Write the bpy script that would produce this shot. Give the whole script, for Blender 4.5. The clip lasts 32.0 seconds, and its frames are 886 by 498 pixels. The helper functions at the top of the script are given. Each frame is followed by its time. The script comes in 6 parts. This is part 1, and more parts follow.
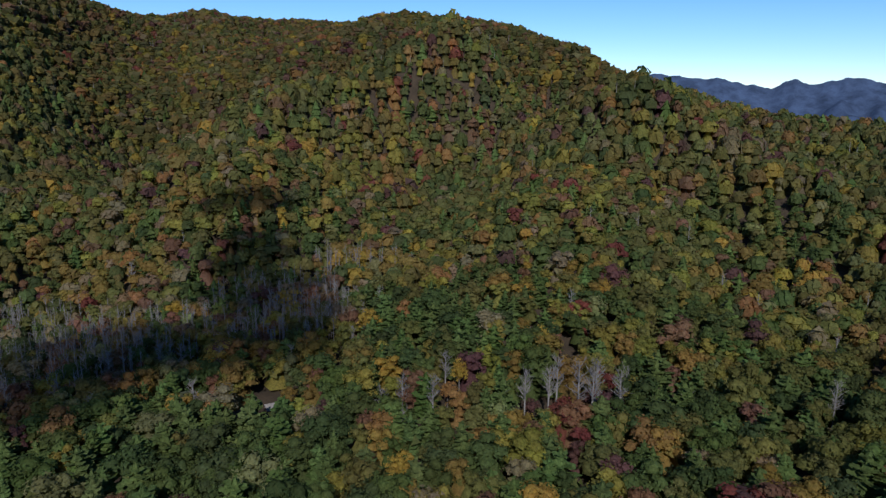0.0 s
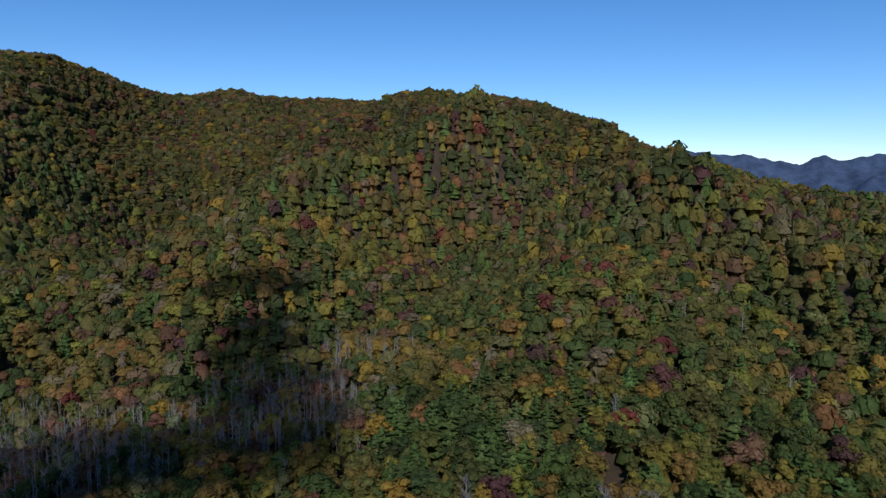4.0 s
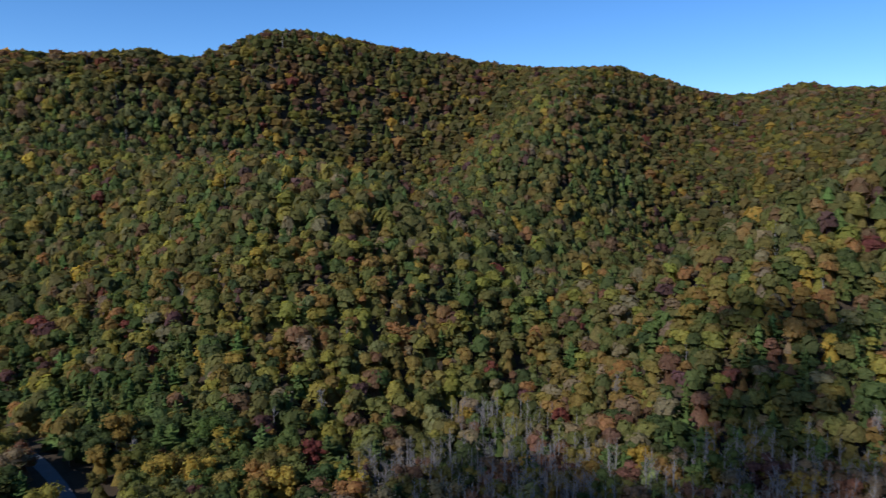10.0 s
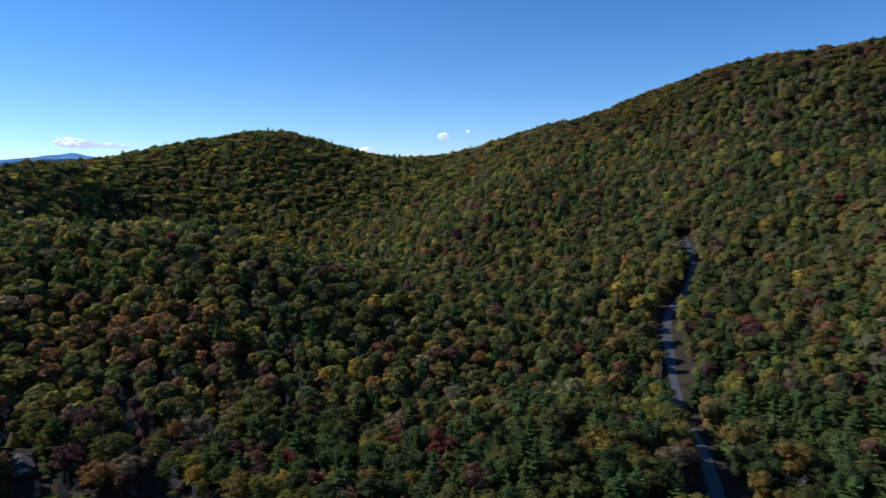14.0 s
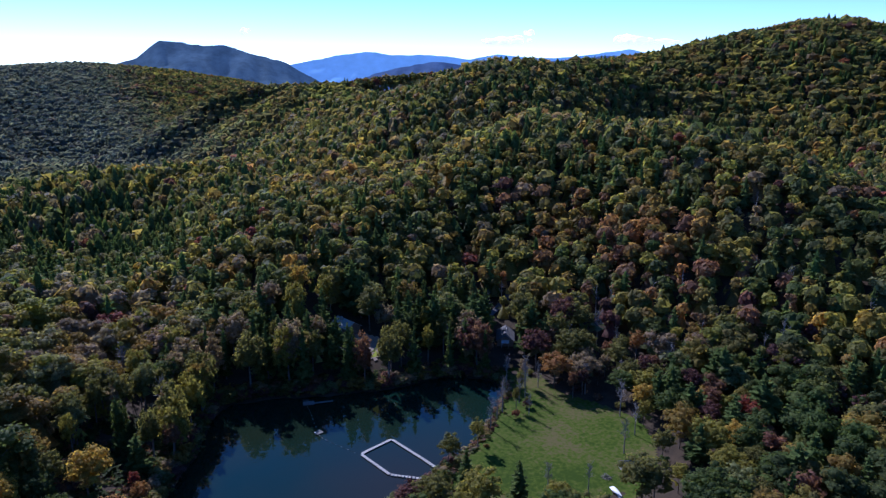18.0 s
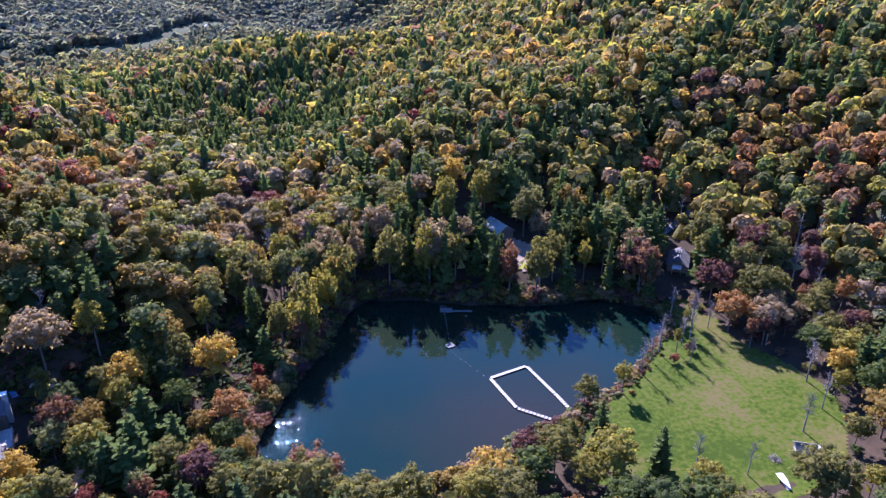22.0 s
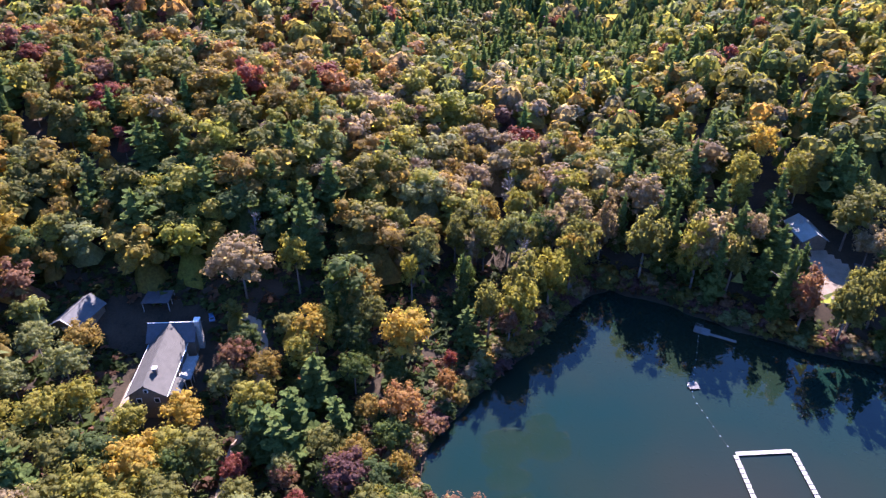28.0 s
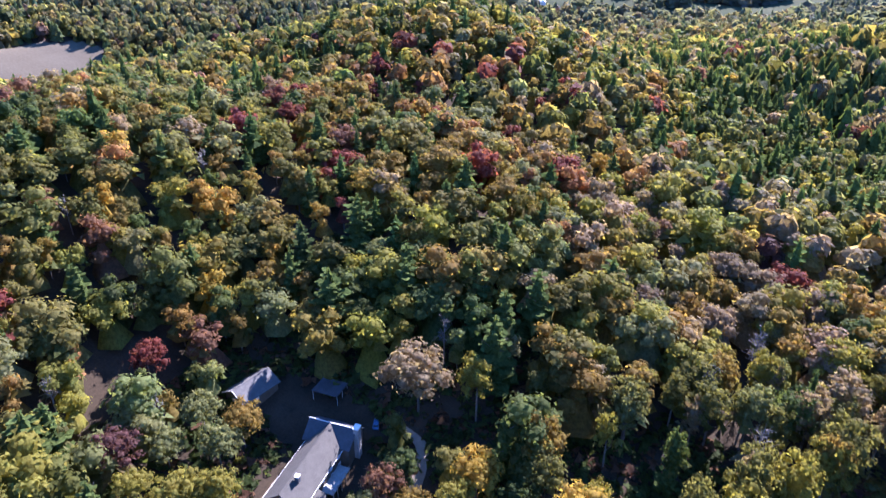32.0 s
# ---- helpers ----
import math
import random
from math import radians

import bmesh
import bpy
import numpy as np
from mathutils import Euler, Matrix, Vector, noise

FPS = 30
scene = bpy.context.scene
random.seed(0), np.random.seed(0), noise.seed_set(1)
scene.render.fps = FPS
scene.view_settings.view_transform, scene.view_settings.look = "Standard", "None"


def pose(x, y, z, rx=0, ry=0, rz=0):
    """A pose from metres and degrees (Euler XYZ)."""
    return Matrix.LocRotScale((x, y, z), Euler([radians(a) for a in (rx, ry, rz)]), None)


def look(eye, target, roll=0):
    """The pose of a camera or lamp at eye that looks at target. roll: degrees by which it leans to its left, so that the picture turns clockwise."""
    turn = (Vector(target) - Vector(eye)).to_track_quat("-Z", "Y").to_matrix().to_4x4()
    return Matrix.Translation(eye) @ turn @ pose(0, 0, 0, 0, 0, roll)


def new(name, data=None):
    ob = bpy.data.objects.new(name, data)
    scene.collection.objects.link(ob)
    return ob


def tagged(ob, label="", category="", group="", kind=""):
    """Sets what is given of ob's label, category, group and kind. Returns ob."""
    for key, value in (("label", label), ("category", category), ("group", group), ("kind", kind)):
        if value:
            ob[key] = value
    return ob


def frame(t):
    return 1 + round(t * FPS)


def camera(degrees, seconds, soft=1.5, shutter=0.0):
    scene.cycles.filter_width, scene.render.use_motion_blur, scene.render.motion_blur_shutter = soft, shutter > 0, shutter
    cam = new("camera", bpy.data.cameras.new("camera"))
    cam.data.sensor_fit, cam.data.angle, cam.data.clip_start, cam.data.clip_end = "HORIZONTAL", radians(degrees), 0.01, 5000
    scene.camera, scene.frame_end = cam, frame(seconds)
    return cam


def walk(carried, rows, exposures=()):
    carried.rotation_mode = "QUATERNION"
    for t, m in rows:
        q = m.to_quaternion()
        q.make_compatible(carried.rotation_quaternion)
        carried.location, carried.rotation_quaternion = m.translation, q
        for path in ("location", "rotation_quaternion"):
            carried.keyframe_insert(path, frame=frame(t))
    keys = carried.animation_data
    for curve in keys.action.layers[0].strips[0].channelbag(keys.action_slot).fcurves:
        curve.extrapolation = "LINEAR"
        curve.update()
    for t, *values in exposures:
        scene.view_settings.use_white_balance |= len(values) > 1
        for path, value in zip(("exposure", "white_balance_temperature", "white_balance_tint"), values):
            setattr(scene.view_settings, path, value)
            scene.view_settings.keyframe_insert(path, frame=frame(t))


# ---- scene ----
cam = camera(65.3, 32.0, soft=1.3, shutter=0.35)
METRES, EYE, TILT, LEAN, TURN = 360.0, 151.7, -12.5, -0.5, 0.0
ROWS = [
    (0.0, 0.0, 0.0, 0.0, 0.0, 0.0, -0.0),
    (0.5, 0.0005, 0.0151, 0.0031, 0.08, 0.92, -0.01),
    (1.0, 0.0009, 0.0304, 0.0063, 0.15, 1.86, -0.01),
    (1.5, 0.0015, 0.0456, 0.0094, 0.21, 2.75, -0.01),
    (2.0, 0.0021, 0.0609, 0.0125, 0.28, 2.99, -0.01),
    (2.5, 0.0027, 0.0769, 0.0165, 0.34, 3.59, -0.01),
    (4.5, 0.005, 0.1409, 0.0294, 2.96, 6.53, -0.53),
    (5.0, 0.0058, 0.1574, 0.0327, 4.11, 6.54, -0.78),
    (5.5, 0.0059, 0.1746, 0.036, 6.04, 6.52, -1.2),
    (6.0, 0.0063, 0.1916, 0.0401, 9.07, 6.45, -1.81),
    (6.5, 0.0068, 0.2097, 0.0437, 12.27, 6.33, -2.5),
    (7.0, 0.0063, 0.2276, 0.0476, 15.64, 6.16, -3.2),
    (7.5, 0.0053, 0.2456, 0.0518, 20.16, 5.85, -4.1),
    (8.0, 0.0041, 0.2643, 0.0558, 24.99, 5.48, -5.06),
    (8.5, 0.0019, 0.2827, 0.0602, 29.88, 5.01, -5.99),
    (9.0, -0.0006, 0.3006, 0.0643, 34.78, 4.46, -6.88),
    (9.5, -0.0051, 0.3179, 0.0684, 40.05, 3.78, -7.79),
    (10.0, -0.0104, 0.3346, 0.072, 45.82, 2.94, -8.7),
    (10.5, -0.0166, 0.351, 0.0756, 52.3, 1.88, -9.6),
    (11.0, -0.0237, 0.3664, 0.0789, 58.84, 0.73, -10.39),
    (11.5, -0.0323, 0.3806, 0.0816, 65.56, -0.5, -11.07),
    (12.0, -0.0421, 0.3937, 0.084, 72.6, -1.88, -11.63),
    (12.5, -0.0534, 0.4054, 0.0861, 79.96, -3.38, -12.06),
    (13.0, -0.0645, 0.4156, 0.0878, 87.71, -4.99, -12.29),
    (13.5, -0.0768, 0.4243, 0.0892, 96.4, -6.85, -12.3),
    (14.0, -0.0904, 0.432, 0.0904, 105.12, -8.77, -12.04),
    (14.5, -0.1047, 0.438, 0.092, 113.69, -10.71, -11.49),
    (15.0, -0.1202, 0.4424, 0.0922, 121.76, -12.96, -10.79),
    (15.5, -0.1363, 0.4448, 0.0931, 129.31, -15.69, -9.9),
    (17.5, -0.1961, 0.4369, 0.0926, 145.96, -24.2, -7.41),
    (18.0, -0.2091, 0.4309, 0.092, 148.27, -24.61, -7.0),
    (18.5, -0.2214, 0.4239, 0.0901, 150.41, -25.39, -6.63),
    (19.0, -0.2325, 0.4153, 0.0883, 152.6, -27.22, -6.23),
    (19.5, -0.2433, 0.4059, 0.0867, 154.97, -29.36, -5.78),
    (20.0, -0.2543, 0.3958, 0.0848, 157.08, -30.76, -5.36),
    (20.5, -0.2643, 0.3855, 0.0826, 158.87, -31.44, -5.04),
    (21.0, -0.2736, 0.3749, 0.0799, 160.59, -32.63, -4.74),
    (21.5, -0.282, 0.363, 0.0778, 162.37, -34.44, -4.41),
    (22.0, -0.2901, 0.3508, 0.0751, 164.18, -36.26, -4.08),
    (22.5, -0.2975, 0.3384, 0.0728, 166.12, -38.07, -3.68),
    (23.0, -0.3047, 0.3258, 0.0701, 168.78, -39.85, -3.12),
    (23.5, -0.311, 0.3127, 0.0674, 171.51, -41.58, -2.54),
    (24.0, -0.3169, 0.299, 0.0651, 174.25, -42.64, -1.96),
    (24.5, -0.3213, 0.2856, 0.0625, 178.0, -42.77, -1.14),
    (25.0, -0.3264, 0.2718, 0.0599, 182.64, -42.86, -0.06),
    (25.5, -0.3314, 0.2581, 0.0576, 183.6, -42.89, 0.16),
    (27.5, -0.3394, 0.2029, 0.0456, 187.05, -44.42, 0.84),
    (28.0, -0.3403, 0.1889, 0.0425, 189.25, -45.27, 1.31),
    (28.5, -0.3409, 0.1749, 0.0393, 192.16, -46.07, 1.96),
    (29.0, -0.3412, 0.161, 0.0361, 195.04, -46.85, 2.58),
    (29.5, -0.3404, 0.1471, 0.033, 198.13, -47.26, 3.24),
    (30.0, -0.3394, 0.1335, 0.0303, 201.78, -47.04, 4.02),
    (30.5, -0.338, 0.1201, 0.0275, 205.35, -46.74, 4.78),
    (31.0, -0.3356, 0.1062, 0.0256, 207.79, -45.69, 5.24),
    (31.5, -0.3329, 0.0934, 0.0233, 209.67, -42.48, 5.55),
    (32.0, -0.3297, 0.0812, 0.0206, 211.44, -38.95, 5.86),
]
# the film brightens as the view turns from the sunlit slopes down to the pond
EXPOSURES = [(0.0, 0.18, 5850, 13), (5.0, 0.06, 5850, 12), (9.0, 0.38, 5950, 13), (11.0, 0.66, 5950, 13), (13.0, 0.45, 5650, 12), (15.0, 0.12, 5450, 17), (17.5, 0.68, 5100, 27), (19.0, 1.26, 5050, 33), (20.0, 2.03, 5250, 41), (21.0, 2.22, 5350, 43), (24.0, 2.48, 5700, 44), (28.0, 2.72, 6000, 38), (30.5, 2.78, 5950, 34), (32.0, 2.6, 5550, 35)]
walk(cam, [(t, pose(0, 0, EYE, TILT, LEAN, TURN) @ pose(METRES * x, METRES * y, METRES * z, 90 + pitch, roll, yaw)) for t, x, y, z, yaw, pitch, roll in ROWS], EXPOSURES)

# ---- daylight: a low autumn sun in the south and a clear sky ----
SUN_HEIGHT, SUN_BEARING = 36.0, 180.0
world = bpy.data.worlds.new("sky")
scene.world = world
world.use_nodes = True
wn = world.node_tree
sky = wn.nodes.new("ShaderNodeTexSky")
sky.sky_type, sky.sun_disc = "NISHITA", False
sky.sun_elevation, sky.sun_rotation = radians(SUN_HEIGHT), radians(SUN_BEARING)
sky.altitude, sky.air_density, sky.dust_density, sky.ozone_density = 2200, 0.95, 0.0, 3.2
deep = wn.nodes.new("ShaderNodeHueSaturation")
deep.inputs["Saturation"].default_value = 1.2
wn.links.new(sky.outputs[0], deep.inputs["Color"])
wn.links.new(deep.outputs[0], wn.nodes["Background"].inputs[0])
wn.nodes["Background"].inputs[1].default_value = 0.105
sun_data = bpy.data.lights.new("sun", "SUN")
sun_data.energy, sun_data.angle, sun_data.color = 4.3, radians(0.5), (1.0, 0.94, 0.84)
sun = new("sun", sun_data)
SUN_WAY = Vector((math.sin(radians(SUN_BEARING)) * math.cos(radians(SUN_HEIGHT)), math.cos(radians(SUN_BEARING)) * math.cos(radians(SUN_HEIGHT)), math.sin(radians(SUN_HEIGHT))))
sun.matrix_world = look(SUN_WAY * 1000, (0, 0, 0))

# ---- materials ----
def material(name):
    m = bpy.data.materials.new(name)
    m.use_nodes = True
    return m, m.node_tree, m.node_tree.nodes["Principled BSDF"]


def put(nt, kind, **values):
    n = nt.nodes.new("ShaderNode" + kind)
    for key, value in values.items():
        n.inputs[key.replace("_", " ")].default_value = value
    return n


def speckled(name, dark, light, scale=1.0, rough=0.8, bump=0.3, fine=8.0, metal=0.0, wear=None, shine=0.5):
    """A surface with two scales of variation between two colours, and relief."""
    m, nt, b = material(name)
    geo = nt.nodes.new("ShaderNodeTexCoord")
    big = put(nt, "TexNoise", Scale=scale, Detail=4.0, Roughness=0.6)
    small = put(nt, "TexNoise", Scale=scale * fine, Detail=3.0, Roughness=0.7)
    for n in (big, small):
        nt.links.new(geo.outputs["Object"], n.inputs["Vector"])
    mean = nt.nodes.new("ShaderNodeMath")
    mean.operation = "MULTIPLY_ADD"
    nt.links.new(small.outputs[0], mean.inputs[0])
    mean.inputs[1].default_value = 0.5
    half = nt.nodes.new("ShaderNodeMath")
    half.operation = "MULTIPLY"
    nt.links.new(big.outputs[0], half.inputs[0])
    half.inputs[1].default_value = 0.5
    nt.links.new(half.outputs[0], mean.inputs[2])
    ramp = nt.nodes.new("ShaderNodeValToRGB")
    ramp.color_ramp.elements[0].position, ramp.color_ramp.elements[1].position = 0.34, 0.66
    ramp.color_ramp.elements[0].color, ramp.color_ramp.elements[1].color = (*dark, 1), (*light, 1)
    if wear:
        e = ramp.color_ramp.elements.new(0.52)
        e.color = (*wear, 1)
    nt.links.new(mean.outputs[0], ramp.inputs[0])
    nt.links.new(ramp.outputs[0], b.inputs["Base Color"])
    b.inputs["Roughness"].default_value, b.inputs["Metallic"].default_value = rough, metal
    b.inputs["Specular IOR Level"].default_value = shine
    if bump:
        bp = put(nt, "Bump", Strength=bump, Distance=0.05)
        nt.links.new(small.outputs[0], bp.inputs["Height"])
        nt.links.new(bp.outputs[0], b.inputs["Normal"])
    return m


def foliage(name, through_leaf=0.52, gloss=0.11, relief_size=0.7, uneven=0.25, grain=0.42):
    """Leaves: the tree's own colour, varied from tuft to tuft, with light coming through."""
    m, nt, b = material(name)
    a = nt.nodes.new("ShaderNodeAttribute")
    a.attribute_name = "leaf_colour"
    geo = nt.nodes.new("ShaderNodeNewGeometry")
    hsv = nt.nodes.new("ShaderNodeHueSaturation")
    spread = nt.nodes.new("ShaderNodeMapRange")
    spread.inputs["To Min"].default_value, spread.inputs["To Max"].default_value = 0.86, 1.14
    nt.links.new(geo.outputs["Random Per Island"], spread.inputs["Value"])
    clump = put(nt, "TexNoise", Scale=grain, Detail=5.0, Roughness=0.75)
    nt.links.new(geo.outputs["Position"], clump.inputs["Vector"])
    leafy = nt.nodes.new("ShaderNodeMapRange")
    leafy.inputs["From Min"].default_value, leafy.inputs["From Max"].default_value = 0.32, 0.68
    leafy.inputs["To Min"].default_value, leafy.inputs["To Max"].default_value = 1 - uneven, 1 + uneven
    nt.links.new(clump.outputs[0], leafy.inputs["Value"])
    both = nt.nodes.new("ShaderNodeMath")
    both.operation = "MULTIPLY"
    nt.links.new(spread.outputs[0], both.inputs[0])
    nt.links.new(leafy.outputs[0], both.inputs[1])
    nt.links.new(both.outputs[0], hsv.inputs["Value"])
    patch = put(nt, "TexNoise", Scale=0.35, Detail=3.0)
    nt.links.new(geo.outputs["Position"], patch.inputs["Vector"])
    hue = nt.nodes.new("ShaderNodeMapRange")
    hue.inputs["To Min"].default_value, hue.inputs["To Max"].default_value = 0.475, 0.525
    nt.links.new(patch.outputs[0], hue.inputs["Value"])
    nt.links.new(hue.outputs[0], hsv.inputs["Hue"])
    nt.links.new(a.outputs["Color"], hsv.inputs["Color"])
    nt.links.new(hsv.outputs[0], b.inputs["Base Color"])
    b.inputs["Roughness"].default_value = 0.5
    b.inputs["Specular IOR Level"].default_value = gloss
    sprigs = put(nt, "TexNoise", Scale=min(0.8, 1.4 * grain), Detail=4.0, Roughness=0.8)
    nt.links.new(geo.outputs["Position"], sprigs.inputs["Vector"])
    relief = put(nt, "Bump", Strength=0.9, Distance=relief_size)
    nt.links.new(sprigs.outputs[0], relief.inputs["Height"])
    nt.links.new(relief.outputs[0], b.inputs["Normal"])
    tr = nt.nodes.new("ShaderNodeBsdfTranslucent")
    lit = nt.nodes.new("ShaderNodeMix")
    lit.data_type, lit.blend_type = "RGBA", "MULTIPLY"
    lit.inputs["Factor"].default_value = 1.0
    lit.clamp_result = False
    lit.inputs["B"].default_value = (1.6, 1.48, 0.9, 1)
    nt.links.new(hsv.outputs[0], lit.inputs["A"])
    nt.links.new(lit.outputs["Result"], tr.inputs["Color"])
    mix = nt.nodes.new("ShaderNodeMixShader")
    mix.inputs[0].default_value = through_leaf
    nt.links.new(b.outputs[0], mix.inputs[1])
    nt.links.new(tr.outputs[0], mix.inputs[2])
    nt.links.new(mix.outputs[0], nt.nodes["Material Output"].inputs["Surface"])
    return m


LEAF = foliage("leaves", 0.56, 0.04, 0.5, 0.42, 1.0)
MID_LEAF = foliage("leaves of trees on the hills", 0.54, 0.03, 1.0, 0.48, 0.9)
FAR_LEAF = foliage("leaves of far trees", 0.54, 0.0, 1.0, 0.35, 0.5)
NEEDLES = foliage("pine needles", 0.35, 0.0, 0.3, 0.45, 1.0)
BARK = speckled("bark", (0.07, 0.055, 0.045), (0.2, 0.17, 0.145), 1.2, 0.9)
PALE_BARK = speckled("pale bark", (0.10, 0.09, 0.083), (0.24, 0.22, 0.20), 1.5, 0.85)
LITTER = speckled("leaf litter", (0.022, 0.018, 0.013), (0.060, 0.043, 0.028), 0.12, 0.95, 0.5, 14.0, shine=0.1)
GRASS = speckled("mown grass", (0.026, 0.046, 0.006), (0.080, 0.070, 0.026), 0.034, 0.95, 0.4, 16.0, wear=(0.046, 0.068, 0.008), shine=0.04)
for step, place in zip(GRASS.node_tree.nodes["Color Ramp"].color_ramp.elements, (0.41, 0.5, 0.6)):
    step.position = place
ASPHALT = speckled("asphalt", (0.045, 0.046, 0.05), (0.09, 0.09, 0.095), 0.4, 0.7, 0.2, 20.0)
SHINGLE = speckled("grey roof shingles", (0.036, 0.034, 0.030), (0.068, 0.064, 0.056), 0.5, 0.85, 0.3, 18.0)
DARK_SHINGLE = speckled("dark roof shingles", (0.035, 0.036, 0.04), (0.08, 0.08, 0.088), 0.5, 0.85, 0.3, 18.0)
WHITE_PAINT = speckled("white paint", (0.62, 0.61, 0.58), (0.8, 0.79, 0.77), 0.8, 0.55, 0.1)
SIDING = speckled("brown wood siding", (0.09, 0.06, 0.04), (0.17, 0.12, 0.08), 0.7, 0.8)
GREY_WOOD = speckled("grey dock timber", (0.07, 0.068, 0.066), (0.16, 0.155, 0.15), 1.1, 0.85, 0.3, 10.0)
WEATHERED = speckled("weathered planks", (0.2, 0.192, 0.18), (0.42, 0.405, 0.38), 1.1, 0.8, 0.3, 10.0)
SAND = speckled("pale sandy soil", (0.16, 0.12, 0.085), (0.3, 0.24, 0.18), 0.3, 0.95, 0.4, 16.0)


def water_material():
    m, nt, b = material("pond water")
    geo = nt.nodes.new("ShaderNodeNewGeometry")
    depth = put(nt, "TexNoise", Scale=0.022, Detail=3.0, Roughness=0.5)
    nt.links.new(geo.outputs["Position"], depth.inputs["Vector"])
    ramp = nt.nodes.new("ShaderNodeValToRGB")
    ramp.color_ramp.elements[0].position, ramp.color_ramp.elements[0].color = 0.36, (0.0036, 0.0142, 0.0104, 1)
    ramp.color_ramp.elements[1].position, ramp.color_ramp.elements[1].color = 0.66, (0.0085, 0.0150, 0.0085, 1)
    nt.links.new(depth.outputs[0], ramp.inputs[0])
    # the brown bottom shows through the shallows round the foot of the dock
    off = nt.nodes.new("ShaderNodeVectorMath")
    off.operation = "DISTANCE"
    off.inputs[1].default_value = (-184, -40, 0)
    nt.links.new(geo.outputs["Position"], off.inputs[0])
    shoal = nt.nodes.new("ShaderNodeMapRange")
    shoal.inputs["From Min"].default_value, shoal.inputs["From Max"].default_value = 44, 10
    nt.links.new(off.outputs["Value"], shoal.inputs["Value"])
    mix = nt.nodes.new("ShaderNodeMix")
    mix.data_type = "RGBA"
    nt.links.new(shoal.outputs[0], mix.inputs["Factor"])
    nt.links.new(ramp.outputs[0], mix.inputs["A"])
    mix.inputs["B"].default_value = (0.015, 0.015, 0.009, 1)
    nt.links.new(mix.outputs["Result"], b.inputs["Base Color"])
    b.inputs["Specular IOR Level"].default_value = 0.44
    b.inputs["Roughness"].default_value, b.inputs["IOR"].default_value = 0.002, 1.33
    # a few scattered wavelets on calm water
    wave = put(nt, "TexNoise", Scale=0.9, Detail=0.0)
    crest = nt.nodes.new("ShaderNodeMapRange")
    crest.inputs["From Min"].default_value, crest.inputs["From Max"].default_value = 0.62, 1.0
    nt.links.new(wave.outputs[0], crest.inputs["Value"])
    nt.links.new(geo.outputs["Position"], wave.inputs["Vector"])
    bp = put(nt, "Bump", Strength=1.0, Distance=0.025)
    nt.links.new(crest.outputs[0], bp.inputs["Height"])
    nt.links.new(bp.outputs[0], b.inputs["Normal"])
    return m


WATER = water_material()

# ---- the lie of the land ----
HILLS = []


def hill(x, y, height, rx, ry, turn):
    HILLS.append((x, y, height, rx, ry, math.cos(radians(turn)), math.sin(radians(turn))))


hill(-1073, 813, 313, 175, 530, -17)
hill(-986, 386, 115, 649, 168, 13)
hill(-1320, 1398, 228, 276, 287, -13)
hill(-668, 1597, 214, 219, 615, -28)
hill(-1468, 34, 175, 680, 276, 11)
hill(-132, 2012, 301, 408, 938, -8)
hill(18, 909, 83, 82, 122, -28)
hill(-68, 847, 79, 399, 66, -126)
hill(207, 652, 84, 65, 258, 26)
hill(24, 1375, 126, 209, 427, -74)
hill(286, 1146, 116, 93, 287, 34)
hill(110, 527, 60, 197, 79, -102)
hill(-1277, -543, 182, 314, 275, 105)
hill(-807, -676, 124, 411, 145, 23)
hill(-531, -959, 146, 318, 183, -82)
hill(-518, -198, 85, 140, 275, -26)
hill(-798, 589, 49, 459, 110, -31)
hill(-376, -21, -32, 127, 267, 4)
hill(-20, -169, 46, 79, 75, -74)
hill(9, -350, 85, 331, 150, -3)
hill(133, -52, 41, 79, 187, 34)
hill(350, 79, 94, 193, 197, 18)
hill(-343, -2302, 159, 791, 436, 16)
hill(-960, -1366, 122, 599, 65, 2)
hill(-2140, -627, 190, 662, 1008, 24)
hill(-2082, 1407, 200, 774, 724, -59)
hill(588, -1715, 119, 398, 597, -33)
hill(-250, -1333, -65, 581, 140, 122)
hill(-99, -329, -80, 102, 196, -22)
hill(444, -532, -99, 182, 492, -35)
hill(750, 498, 159, 306, 566, 23)
hill(-663, 976, 186, 146, 328, 22)
hill(-296, 518, -52, 98, 219, 14)
hill(-145, 562, 39, 91, 65, 67)
hill(-416, 1002, -94, 118, 143, -12)
hill(-251, 1381, -122, 73, 66, -7)
hill(20, -412, -27, 78, 99, 3)
hill(-182, 774, 38, 152, 72, 36)
hill(-299, 844, -34, 155, 107, 41)
hill(-422, -320, 29, 194, 65, 27)
hill(-488, -242, 3, 151, 117, -1)
hill(-132, -589, 28, 106, 109, 0)
hill(141, 697, 31, 122, 84, -3)
hill(-334, 148, 23, 65, 65, 0)
hill(-420, 171, -6, 116, 65, 1)
hill(0, 340, 10, 70, 70, 0)
hill(-248, -647, 19, 142, 123, 0)
hill(-314, -895, -37, 203, 108, 3)
hill(-703, 790, 11, 153, 100, -2)
hill(-827, 266, 16, 145, 94, -2)
hill(91, -147, 26, 65, 86, 0)
hill(-80, -263, 29, 65, 65, 0)
hill(201, 328, 9, 120, 118, 0)
hill(-701, 1281, 52, 65, 245, 1)
hill(-931, 4, 36, 175, 101, 1)
hill(50, 903, 33, 71, 73, -7)
hill(-481, 1511, 46, 65, 170, 18)
hill(-1046, 533, 45, 115, 65, 10)
VALLEY_FLOOR = 1.2


